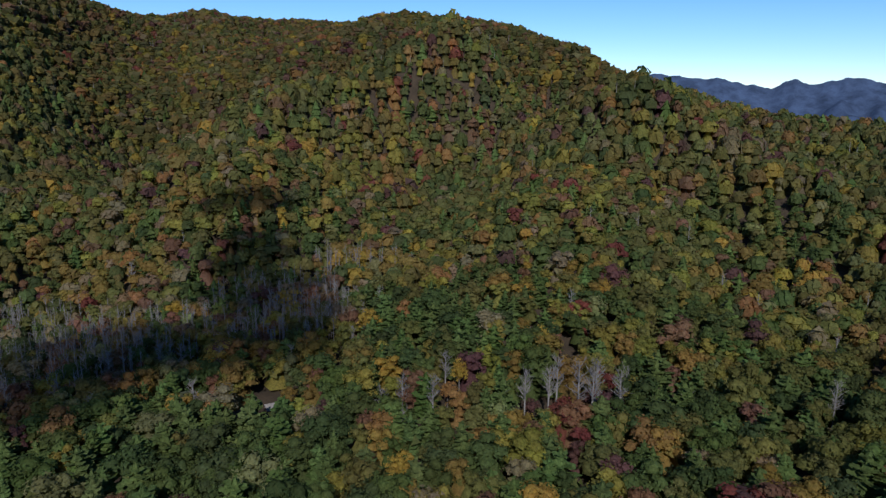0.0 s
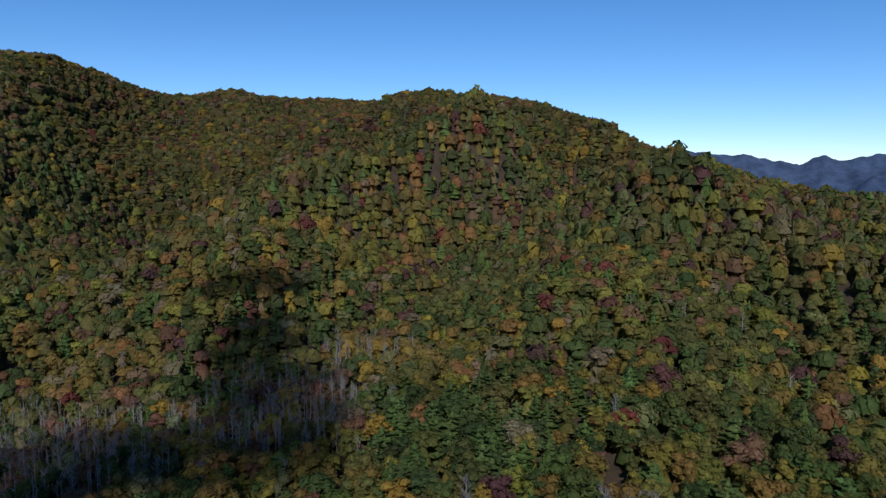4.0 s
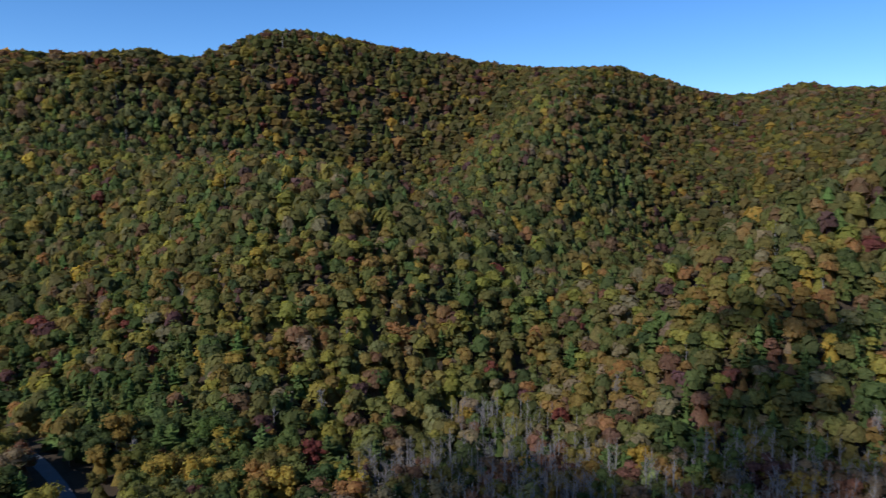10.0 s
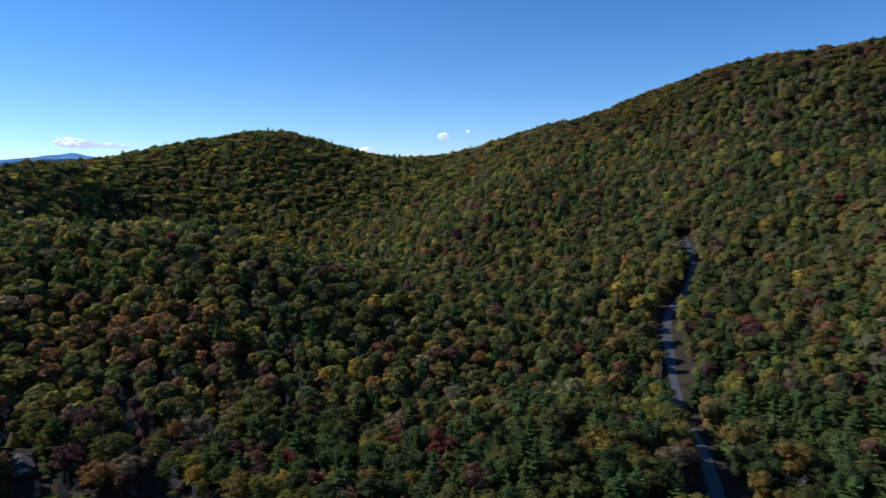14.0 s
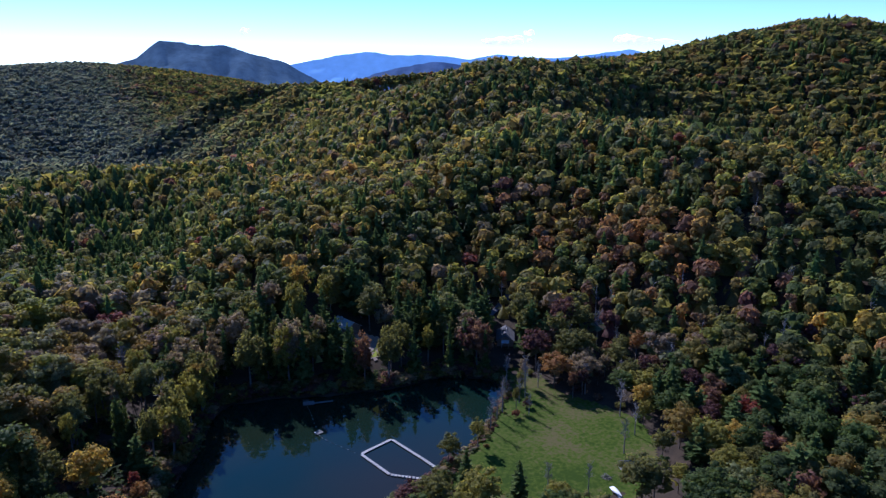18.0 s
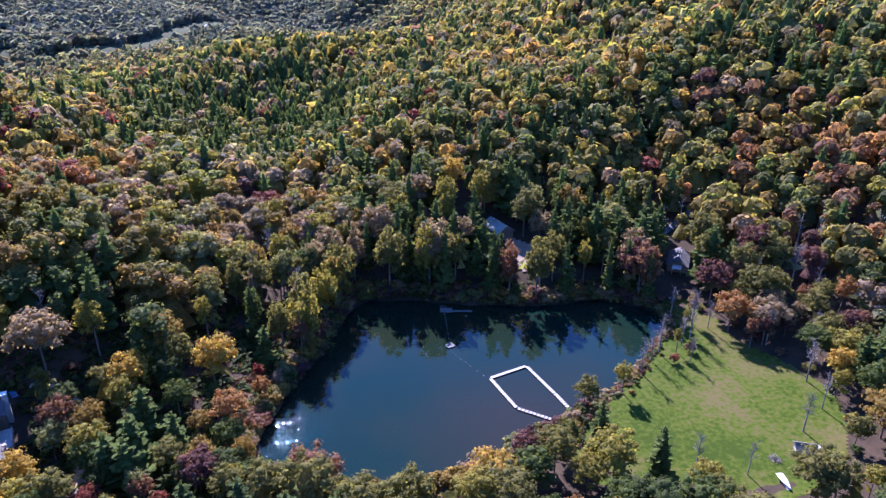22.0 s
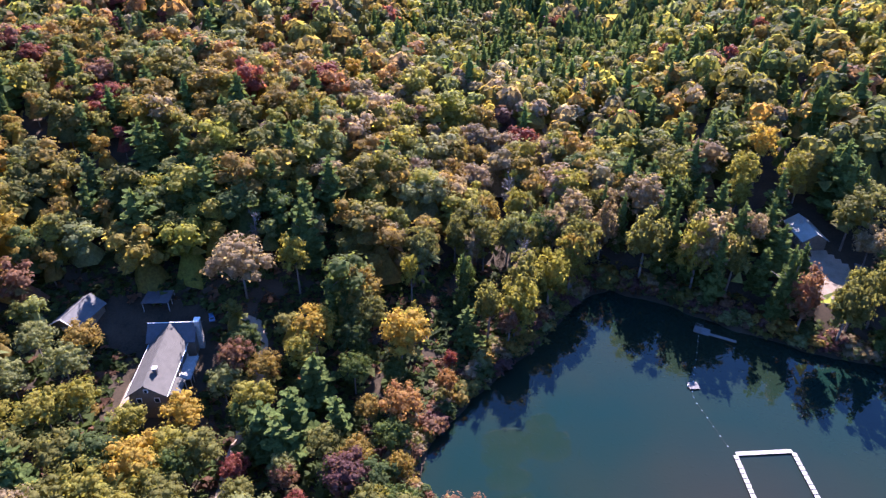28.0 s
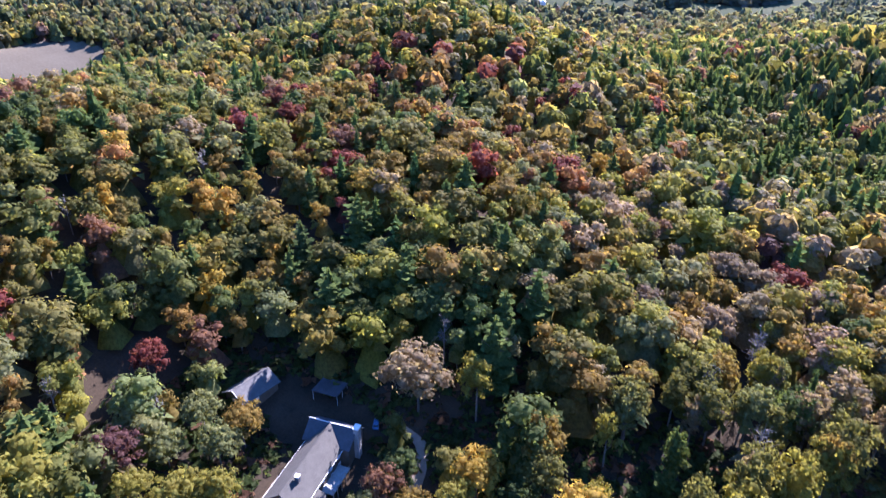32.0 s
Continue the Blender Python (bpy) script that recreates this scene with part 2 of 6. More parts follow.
def lattice(ix, iy, seed):
    n = (ix.astype(np.int64) * 374761393 + iy.astype(np.int64) * 668265263 + seed * 974634777) & 0x7FFFFFFF
    n = ((n ^ (n >> 13)) * 1274126177) & 0x7FFFFFFF
    return ((n ^ (n >> 16)) & 0xFFFF) / 65535.0


def drift(x, y, size, seed=0):
    """Smooth noise of 0 to 1 over the plan, with features of that size in metres."""
    u, v = np.asarray(x, float) / size, np.asarray(y, float) / size
    iu, iv = np.floor(u), np.floor(v)
    fu, fv = u - iu, v - iv
    fu, fv = fu * fu * (3 - 2 * fu), fv * fv * (3 - 2 * fv)
    a, b = lattice(iu, iv, seed), lattice(iu + 1, iv, seed)
    c, d = lattice(iu, iv + 1, seed), lattice(iu + 1, iv + 1, seed)
    return (a * (1 - fu) + b * fu) * (1 - fv) + (c * (1 - fu) + d * fu) * fv


def loop(points, steps=8):
    """A smooth closed line through corner points."""
    p = np.array(points, float)
    out = []
    for i in range(len(p)):
        a, b, c, d = p[i - 1], p[i], p[(i + 1) % len(p)], p[(i + 2) % len(p)]
        for k in range(steps):
            s = k / steps
            out.append(0.5 * (2 * b + (c - a) * s + (2 * a - 5 * b + 4 * c - d) * s * s + (3 * b - a - 3 * c + d) * s ** 3))
    return np.array(out)


def open_line(points, steps=8):
    p = np.array(points, float)
    p = np.vstack([2 * p[0] - p[1], p, 2 * p[-1] - p[-2]])
    out = []
    for i in range(1, len(p) - 2):
        a, b, c, d = p[i - 1:i + 3]
        for k in range(steps):
            s = k / steps
            out.append(0.5 * (2 * b + (c - a) * s + (2 * a - 5 * b + 4 * c - d) * s * s + (3 * b - a - 3 * c + d) * s ** 3))
    out.append(p[-2])
    return np.array(out)


def to_line(x, y, line, closed=False):
    """Distance over the plan from points to a line."""
    x, y = np.asarray(x, float), np.asarray(y, float)
    best = np.full(x.shape, 1e9)
    ends = np.roll(line, -1, axis=0) if closed else line[1:]
    for a, b in zip(line if closed else line[:-1], ends):
        d = b - a
        s = np.clip(((x - a[0]) * d[0] + (y - a[1]) * d[1]) / max(d @ d, 1e-9), 0, 1)
        best = np.minimum(best, np.hypot(x - a[0] - s * d[0], y - a[1] - s * d[1]))
    return best


def inside(x, y, line):
    x, y = np.asarray(x, float), np.asarray(y, float)
    odd = np.zeros(x.shape, bool)
    for a, b in zip(line, np.roll(line, -1, axis=0)):
        if a[1] != b[1]:
            odd ^= ((a[1] > y) != (b[1] > y)) & (x < (b[0] - a[0]) * (y - a[1]) / (b[1] - a[1]) + a[0])
    return odd


def reach(x, y, line):
    """Distance to a closed line, negative inside it."""
    d = to_line(x, y, line, True)
    return np.where(inside(x, y, line), -d, d)


SHORE = loop([(-97, -48), (-98, -64), (-109, -84), (-124, -106), (-135, -128), (-146, -143), (-166, -140), (-190, -129), (-222, -118), (-250, -115), (-267, -100), (-264, -84), (-248, -71), (-230, -56), (-212, -47), (-192, -38), (-170, -30), (-145, -24), (-118, -32)])
LAWN = loop([(-275, -99), (-287, -90), (-283, -66), (-289, -46), (-290, -26), (-274, -4), (-256, 6), (-238, 8), (-212, 0), (-196, -14), (-200, -32), (-214, -43), (-233, -54), (-250, -68), (-266, -82)])
ROAD = open_line([(-225, 190), (-262, 194), (-300, 196), (-338, 195), (-378, 195), (-421, 193), (-479, 191), (-537, 190), (-587, 194), (-615, 204), (-658, 215), (-692, 220), (-745, 218)], 6)
CUT = open_line([(-333, -222), (-338, -236), (-347, -258), (-363, -299), (-392, -362), (-415, -415), (-445, -475)], 5)
DRIVE = open_line([(-52, -22), (-47, -45), (-44, -70), (-38, -90), (-26, -94)], 6)
YARD = loop([(-29, -52), (-32, -66), (-31, -84), (-27, -96), (-8, -99), (8, -95), (22, -86), (21, -70), (8, -67), (-4, -64), (-8, -53), (-16, -49)])
LODGE_YARD = loop([(-216, -128), (-211, -145), (-212, -166), (-222, -176), (-234, -164), (-236, -146), (-229, -127)])
CAMP_LANE = open_line([(-236, -158), (-253, -153), (-282, -153), (-299, -153), (-327, -165), (-350, -180)], 6)
RAMP_YARD = loop([(-283, -122), (-272, -106), (-279, -100), (-294, -113), (-306, -122), (-314, -138), (-306, -142), (-292, -132)])
CLEARING = loop([(-67, 280), (-82, 276), (-92, 284), (-92, 294), (-78, 300), (-66, 292)])
FIELD = loop([(60, -1000), (-20, -1080), (-70, -1190), (-150, -1310), (-225, -1400), (-195, -1440), (-120, -1380), (-40, -1270), (20, -1150), (90, -1060)])
EAST_FIELD = loop([(640, -320), (720, -345), (740, -420), (695, -480), (655, -450), (640, -390)])

VALLEY_FIELD = loop([(300, -955), (430, -950), (390, -1040), (160, -1090), (60, -1095), (100, -1030), (220, -1005)])
MEADOW = loop([(90, -860), (125, -862), (130, -900), (95, -905)])


def ease(v, a, b):
    s = np.clip((v - a) / (b - a), 0, 1)
    return s * s * (3 - 2 * s)


def hillside(x, y):
    """The lie of the hills alone, without pond and lawn."""
    x, y = np.asarray(x, float), np.asarray(y, float)
    z = np.full(x.shape, VALLEY_FLOOR)
    for hx, hy, h, rx, ry, c, s in HILLS:
        dx, dy = x - hx, y - hy
        z = z + h * np.exp(-((dx * c + dy * s) / rx) ** 2 - ((dy * c - dx * s) / ry) ** 2)
    far = np.hypot(x + 100, y - 50)
    z = z + (drift(x, y, 90, 1) - 0.5) * 9 * ease(far, 250, 700) + (drift(x, y, 34, 2) - 0.5) * 3 * ease(far, 120, 400)
    return z


def land(x, y):
    """The ground's height over the plan."""
    x, y = np.asarray(x, float), np.asarray(y, float)
    z = hillside(x, y)
    to_shore = reach(x, y, SHORE)
    z = 1.0 + (z - 1.0) * ease(to_shore, -2, 26)
    z = np.where(to_shore < 0, -3.2 * ease(-to_shore, -1.5, 12) + 0.1, z)
    green = reach(x, y, LAWN)
    z = z + (1.2 + 0.012 * np.maximum(y + 90, 0) - z) * (1 - ease(green, -4, 14)) * ease(to_shore, 0, 6)
    return z


# ---- meshes from arrays ----
def mesh_of(name, verts, faces, colours=None, smooth=False):
    """A mesh from arrays of corners and of triangles or quads, with a leaf colour a face where given."""
    verts, faces = np.asarray(verts, np.float32), np.asarray(faces, np.int32)
    me = bpy.data.meshes.new(name)
    me.vertices.add(len(verts))
    me.vertices.foreach_set("co", verts.ravel())
    n = faces.shape[1]
    me.loops.add(faces.size)
    me.loops.foreach_set("vertex_index", faces.ravel())
    me.polygons.add(len(faces))
    me.polygons.foreach_set("loop_start", np.arange(0, faces.size, n, dtype=np.int32))
    if smooth:
        me.polygons.foreach_set("use_smooth", np.ones(len(faces), bool))
    if colours is not None:
        me.attributes.new("leaf_colour", "FLOAT_VECTOR", "FACE").data.foreach_set("vector", np.asarray(colours, np.float32).ravel())
    me.update(calc_edges=True)
    return me


def axis(fine, near, far, count):
    """Grid lines: even within near, then wider and wider out to far."""
    inner = np.arange(-near, near + 1, fine)
    out = near + (far - near) * (np.arange(1, count + 1) / count) ** 2.2
    return np.concatenate([-out[::-1], inner, out])


def sheet(name, xs, ys, height, mat, lift=0.0, keep=None, smooth=True):
    X, Y = np.meshgrid(xs, ys)
    Z = height(X, Y) + lift
    nx, ny = len(xs), len(ys)
    i = (np.arange(ny - 1)[:, None] * nx + np.arange(nx - 1)[None, :]).ravel()
    faces = np.stack([i, i + 1, i + nx + 1, i + nx], 1)
    if keep is not None:
        cx, cy = (X[:-1, :-1] + X[1:, 1:]).ravel() / 2, (Y[:-1, :-1] + Y[1:, 1:]).ravel() / 2
        faces = faces[keep(cx, cy)]
    verts = np.stack([X.ravel(), Y.ravel(), Z.ravel()], 1)
    used, back = np.unique(faces, return_inverse=True)
    ob = new(name, mesh_of(name, verts[used], back.reshape(faces.shape), None, smooth))
    ob.data.materials.append(mat)
    return ob


xs = axis(7.0, 490, 4400, 70) - 130
ys = axis(7.0, 490, 4400, 70) + 60
ground = sheet("ground", xs, ys, land, LITTER)
tagged(ground, "rolling mountain ground under brown autumn leaf litter", "ground", kind="structure")


def ribbon(name, line, width, mat, lift, label, category):
    """A draped strip along a line."""
    d = np.gradient(line, axis=0)
    d /= np.linalg.norm(d, axis=1)[:, None]
    side = np.stack([-d[:, 1], d[:, 0]], 1)
    rows = [line + side * width * k for k in (-0.5, -0.25, 0, 0.25, 0.5)]
    verts = np.vstack([np.column_stack([r, land(line[:, 0], line[:, 1]) + lift]) for r in rows])
    n = len(line)
    faces = [(k * n + i, k * n + i + 1, (k + 1) * n + i + 1, (k + 1) * n + i) for k in range(4) for i in range(n - 1)]
    ob = new(name, mesh_of(name, verts, faces, None, True))
    ob.data.materials.append(mat)
    return tagged(ob, label, category, kind="structure")


def patch(name, line, mat, lift, step, label, category):
    lo, hi = line.min(0), line.max(0)
    ob = sheet(name, np.arange(lo[0], hi[0] + step, step), np.arange(lo[1], hi[1] + step, step), land, mat, lift, lambda x, y: inside(x, y, line))
    return tagged(ob, label, category, kind="structure")


FIELD_GRASS = speckled("pale pasture", (0.035, 0.050, 0.026), (0.065, 0.072, 0.042), 0.02, 0.95, 0.3, 20.0, shine=0.03)
STUBBLE = speckled("mown tan field", (0.085, 0.072, 0.052), (0.12, 0.105, 0.078), 0.02, 0.95, 0.3, 20.0, shine=0.03)
patch("field", FIELD, FIELD_GRASS, 2.2, 8.0, "pale green pasture on the far valley floor", "field")
patch("field", EAST_FIELD, STUBBLE, 2.2, 8.0, "tan mown field on the valley floor", "field")
patch("field", VALLEY_FIELD, FIELD_GRASS, 2.2, 8.0, "pale green pasture beside far farmhouses", "field")
patch("field", MEADOW, FIELD_GRASS, 2.2, 4.0, "small pale meadow among far trees", "field")
SANDY_BANK = loop([(-219, -140), (-217, -152), (-224, -164), (-233, -158), (-232, -142)])
patch("bank", SANDY_BANK, SAND, 0.25, 2.0, "bare sandy bank between lodge and pond", "bank")
ribbon("lane", CAMP_LANE, 4.2, ASPHALT, 0.3, "dark asphalt lane in the shade behind the pond", "lane")
ribbon("driveway", DRIVE, 3.4, SAND, 0.3, "pale gravel driveway beside the house", "driveway")
ribbon("road", ROAD, 7.2, ASPHALT, 0.35, "grey two-lane asphalt road climbing through the forest", "road")
LAWN_SHEET = LAWN.mean(0) + (LAWN - LAWN.mean(0)) * 1.09
patch("lawn", LAWN_SHEET, GRASS, 0.12, 1.5, "sunlit mown green lawn beside the pond", "lawn")
water_line = SHORE
water_verts = np.column_stack([water_line, np.zeros(len(water_line))])
water_mesh = bpy.data.meshes.new("pond")
water_mesh.from_pydata([tuple(v) for v in water_verts], [], [tuple(range(len(water_verts)))])
water_mesh.materials.append(WATER)
tagged(new("pond", water_mesh), "still dark teal pond reflecting sky and trees", "pond", kind="structure")

# ---- trees ----
rng = np.random.default_rng(7)
ICO = bmesh.new()
bmesh.ops.create_icosphere(ICO, subdivisions=1, radius=1.0)
ICO_V = np.array([v.co[:] for v in ICO.verts])
ICO_F = np.array([[v.index for v in f.verts] for f in ICO.faces])
ICO.free()
ICO2 = bmesh.new()
bmesh.ops.create_icosphere(ICO2, subdivisions=2, radius=1.0)
ICO2_V = np.array([v.co[:] for v in ICO2.verts])
ICO2_F = np.array([[v.index for v in f.verts] for f in ICO2.faces])
ICO2.free()


class Shape:
    """Corners, triangles and a brightness step a triangle, gathered piece by piece."""

    def __init__(self):
        self.v, self.f, self.n = [], [], 0

    def add(self, v, f):
        self.v.append(np.asarray(v, float))
        self.f.append(np.asarray(f, int) + self.n)
        self.n += len(v)

    def done(self):
        return np.vstack(self.v), np.vstack(self.f)


def tufts(shape, centres, normals, size, droop=0.0):
    """A leafy tuft, one crooked triangle, at each place, facing roughly outward."""
    n = len(centres)
    jitter = normals + np.array([0, 0, 0.45]) + rng.normal(0, 0.32, (n, 3))
    jitter /= np.linalg.norm(jitter, axis=1)[:, None]
    a = np.cross(jitter, rng.normal(0, 1, (n, 3)))
    a /= np.linalg.norm(a, axis=1)[:, None] + 1e-9
    b = np.cross(jitter, a)
    s = size * rng.uniform(0.6, 1.35, (n, 1))
    p = [centres + a * s * 0.62, centres - a * s * 0.4 + b * s * 0.52, centres - a * s * 0.36 - b * s * 0.5]
    if droop:
        p[1][:, 2] -= droop * size
    v = np.stack(p, 1).reshape(-1, 3)
    shape.add(v, np.arange(3 * n).reshape(n, 3))


def ball_points(n, low=-0.35):
    p = rng.normal(0, 1, (3 * n + 20, 3))
    p /= np.linalg.norm(p, axis=1)[:, None]
    return p[p[:, 2] > low][:n]


def broadleaf(lobes, leaves, size, tall=1.0):
    """A crown of unit radius about (0, 0, 0.5): overlapping lobes clothed in tufts."""
    s = Shape()
    per = leaves // max(lobes, 1)
    for k in range(lobes):
        if k == 0:
            c, r = np.array([0, 0, 0.2 * tall]), 0.62
        else:
            ang = 2.4 * k + rng.uniform(-0.5, 0.5)
            up = rng.uniform(-0.45, 0.8)
            d = rng.uniform(0.36, 0.74) * (1 - 0.45 * max(up, 0))
            c, r = np.array([d * math.cos(ang), d * math.sin(ang), up * tall]), rng.uniform(0.22, 0.44) * (1.2 if lobes < 7 else 1)
        squash = np.array([1, 1, rng.uniform(0.75, 1.0) * tall])
        v = ICO_V * (r * (0.74 if per > 10 else 0.86) + rng.normal(0, 0.07 * r, (len(ICO_V), 1))) * squash + c
        keep = ICO_F[ICO_V[ICO_F].mean(1)[:, 2] > (-0.6 if per > 6 else -0.3)]
        s.add(v, keep)
        if per:
            n = ball_points(per)
            tufts(s, n * r * rng.uniform(0.88, 1.12, (len(n), 1)) * squash + c, n, size)
    return s.done()


def full_crown(sprays, per, size, tall=1.0):
    """A near crown of unit radius: many small sprays of leaves on limbs round an uneven core."""
    s = Shape()
    lean = rng.normal(0, 0.12, 2)
    s.add(ICO_V * (0.5 + rng.normal(0, 0.06, (len(ICO_V), 1))) * np.array([1, 1, tall]) + np.array([lean[0], lean[1], 0.1]), ICO_F)
    for k in range(sprays):
        up = 1 - 1.55 * (k + rng.uniform(0.2, 0.8)) / sprays
        ang = 2.39996 * k + rng.uniform(-0.35, 0.35)
        d = rng.uniform(0.52, 0.86) * (1 if k % 4 else 0.8)
        flat = math.sqrt(max(1 - up * up, 0.0))
        c = np.array([d * flat * math.cos(ang) + lean[0], d * flat * math.sin(ang) + lean[1], (d * up + 0.08) * tall])
        r = rng.uniform(0.15, 0.29)
        squash = np.array([1, 1, rng.uniform(0.6, 0.85)])
        s.add(ICO_V * (r * 0.66 + rng.normal(0, 0.12 * r, (len(ICO_V), 1))) * squash + c, ICO_F[ICO_V[ICO_F].mean(1)[:, 2] > -0.4])
        n = ball_points(per)
        tufts(s, n * r * rng.uniform(0.8, 1.25, (len(n), 1)) * squash + c, n, size)
    return s.done()


def shaggy(s, ball, ball_f, centre, size, rough=0.16, spread=1.22, low=-0.25):
    """A leafy head: loose overlapping clumps of leaves, each a triangle of its own, over a rounded dome."""
    f = ball_f[ball[ball_f].mean(1)[:, 2] > low]
    corners = ball[f]
    mid = corners.mean(1, keepdims=True)
    bulge = 1 + rng.normal(0, rough, (len(f), 1, 1)) + rng.normal(0, rough * 0.55, (len(f), 3, 1))
    v = (mid + (corners - mid) * spread * rng.uniform(0.85, 1.25, (len(f), 1, 1))) * bulge
    s.add((v * np.asarray(size) + np.asarray(centre)).reshape(-1, 3), np.arange(3 * len(f)).reshape(-1, 3))


def skirt(s, around, wide, top, low):
    """The shaded lower leaves of a crown, closing in under its heads."""
    ang = 2 * math.pi * np.arange(around) / around + rng.uniform(0, 1.5)
    r = wide * rng.uniform(0.7, 1.2, around)
    s.add(np.vstack([np.stack([r * np.cos(ang), r * np.sin(ang), np.full(around, low)], 1), [[0, 0, top]]]), [[i, (i + 1) % around, around] for i in range(around)])


def far_crown(tall):
    """The crown of a far tree: one loose rounded head over its shaded lower leaves."""
    s = Shape()
    shaggy(s, ICO_V, ICO_F, (rng.normal(0, 0.06), rng.normal(0, 0.06), 0), (0.92, 0.92, 0.9 * tall), 0.1, 1.3, -0.3)
    skirt(s, 5, 1.0, 0.45, -1.6)
    return s.done()


def hillside_crown(tall):
    """The crown of a tree on the middle hills: a main head with a lesser one leaning from it."""
    s = Shape()
    shaggy(s, ICO2_V, ICO2_F, (0, 0, 0), (0.8, 0.8, 0.9 * tall), 0.13, 1.3, 0.05)
    a, d, r = rng.uniform(0, 6.28), rng.uniform(0.35, 0.6), rng.uniform(0.42, 0.6)
    shaggy(s, ICO_V, ICO_F, (d * math.cos(a), d * math.sin(a), rng.uniform(-0.5, 0.25)), (r, r, r), 0.14, 1.25, -0.1)
    skirt(s, 6, 1.0, 0.5, -1.6)
    return s.done()


def grove_crown(heads, leaves, size, tall):
    """The crown of a tree within a few hundred metres: uneven rounded heads, crowding one another, and loose sprays of leaves."""
    s = Shape()
    lean = rng.normal(0, 0.08, 2)
    shaggy(s, ICO2_V, ICO2_F, (lean[0], lean[1], 0.12 * tall), (0.56, 0.56, 0.62 * tall), 0.1, 1.18, -0.05)
    for k in range(heads):
        a = 2.4 * k + rng.uniform(-0.6, 0.6)
        up = 0.62 - 1.0 * (k + rng.uniform(0, 1)) / heads
        d = rng.uniform(0.4, 0.68) * math.sqrt(max(1 - 0.9 * max(up, 0), 0.2))
        r = rng.uniform(0.26, 0.44)
        shaggy(s, ICO2_V, ICO2_F, (d * math.cos(a) + lean[0], d * math.sin(a) + lean[1], up * tall), (r * rng.uniform(0.85, 1.2), r * rng.uniform(0.85, 1.2), r * rng.uniform(0.75, 1.0)), 0.12, 1.18, 0.05)
    p = ball_points(leaves, -0.25)
    tufts(s, p * np.array([0.82, 0.82, 0.8 * tall]) * rng.uniform(0.85, 1.15, (len(p), 1)), p, size)
    skirt(s, 5, 0.85, 0.3, -1.5)
    return s.done()


def leafy_crown(heads, leaves, size, tall):
    """The crown of a tree at the edge of the near woods: uneven heads on the limbs, thick with small sprays of leaves."""
    s = Shape()
    lean = rng.normal(0, 0.1, 2)
    up_f = ICO_F[ICO_V[ICO_F].mean(1)[:, 2] > -0.4]
    for k in range(heads + 1):
        a = 2.4 * k + rng.uniform(-0.6, 0.6)
        up = 0.66 - 1.05 * (k + rng.uniform(0, 1)) / heads
        d = rng.uniform(0.4, 0.74) * math.sqrt(max(1 - 0.9 * max(up, 0), 0.2))
        r = rng.uniform(0.24, 0.42)
        c = np.array([d * math.cos(a) + lean[0], d * math.sin(a) + lean[1], up * tall])
        if k == heads:
            c, r = np.array([lean[0], lean[1], 0.12 * tall]), 0.52
        squash = np.array([rng.uniform(0.85, 1.2), rng.uniform(0.85, 1.2), rng.uniform(0.75, 1.0)])
        s.add(ICO_V * (0.84 * r + rng.normal(0, 0.1 * r, (len(ICO_V), 1))) * squash + c, up_f)
        n = ball_points(int(leaves * (r / 0.33) ** 1.5), -0.15)
        tufts(s, n * r * rng.uniform(0.82, 1.25, (len(n), 1)) * squash + c, n, size)
    skirt(s, 5, 0.8, 0.2, -1.5)
    return s.done()


def thicket(n):
    """Saplings and shrubs: a loose low heap of tufts."""
    s = Shape()
    p = ball_points(n, 0.0)
    tufts(s, p * np.array([0.9, 0.9, 0.9]) * rng.uniform(0.5, 1.0, (n, 1)), p, 0.62)
    return s.done()


def stick(s, a, b, ra, rb, sides=4):
    """A tapering stem from a to b."""
    a, b = np.asarray(a, float), np.asarray(b, float)
    d = (b - a) / (np.linalg.norm(b - a) + 1e-9)
    u = np.cross(d, [0.31, 0.87, 0.4])
    u /= np.linalg.norm(u)
    w = np.cross(d, u)
    ang = 2 * math.pi * np.arange(sides) / sides
    ring = np.cos(ang)[:, None] * u + np.sin(ang)[:, None] * w
    i = np.arange(sides)
    j = (i + 1) % sides
    s.add(np.vstack([a + ring * ra, b + ring * rb]), np.concatenate([np.stack([i, j, j + sides], 1), np.stack([i, j + sides, i + sides], 1)]))


def stem_shape(limbs, bare=False, twigs=0):
    """A trunk of unit height with limbs; bare trees carry forking branches."""
    s = Shape()
    bend = rng.normal(0, 0.012, 2)
    top = np.array([bend[0], bend[1], 1.0 if bare else 0.8])
    stick(s, (0, 0, -0.04), top * 0.5, 0.016, 0.0115, 5)
    stick(s, top * 0.5, top, 0.0115, 0.003, 4)
    for k in range(limbs):
        h = rng.uniform(0.42, 0.9) if bare else rng.uniform(0.35, 0.72)
        ang = 2.4 * k + rng.uniform(-0.4, 0.4)
        out, up = rng.uniform(0.08, 0.17) * (1.15 - 0.5 * h), rng.uniform(0.07, 0.17)
        a = top * h / top[2]
        b = a + np.array([out * math.cos(ang), out * math.sin(ang), up])
        stick(s, a, b, 0.0062, 0.002, 3)
        for q in range(twigs):
            m = a + (b - a) * rng.uniform(0.4, 0.95)
            e = m + np.array([rng.normal(0, 0.04), rng.normal(0, 0.04), rng.uniform(0.03, 0.09)])
            stick(s, m, e, 0.003, 0.001, 3)
    return s.done()


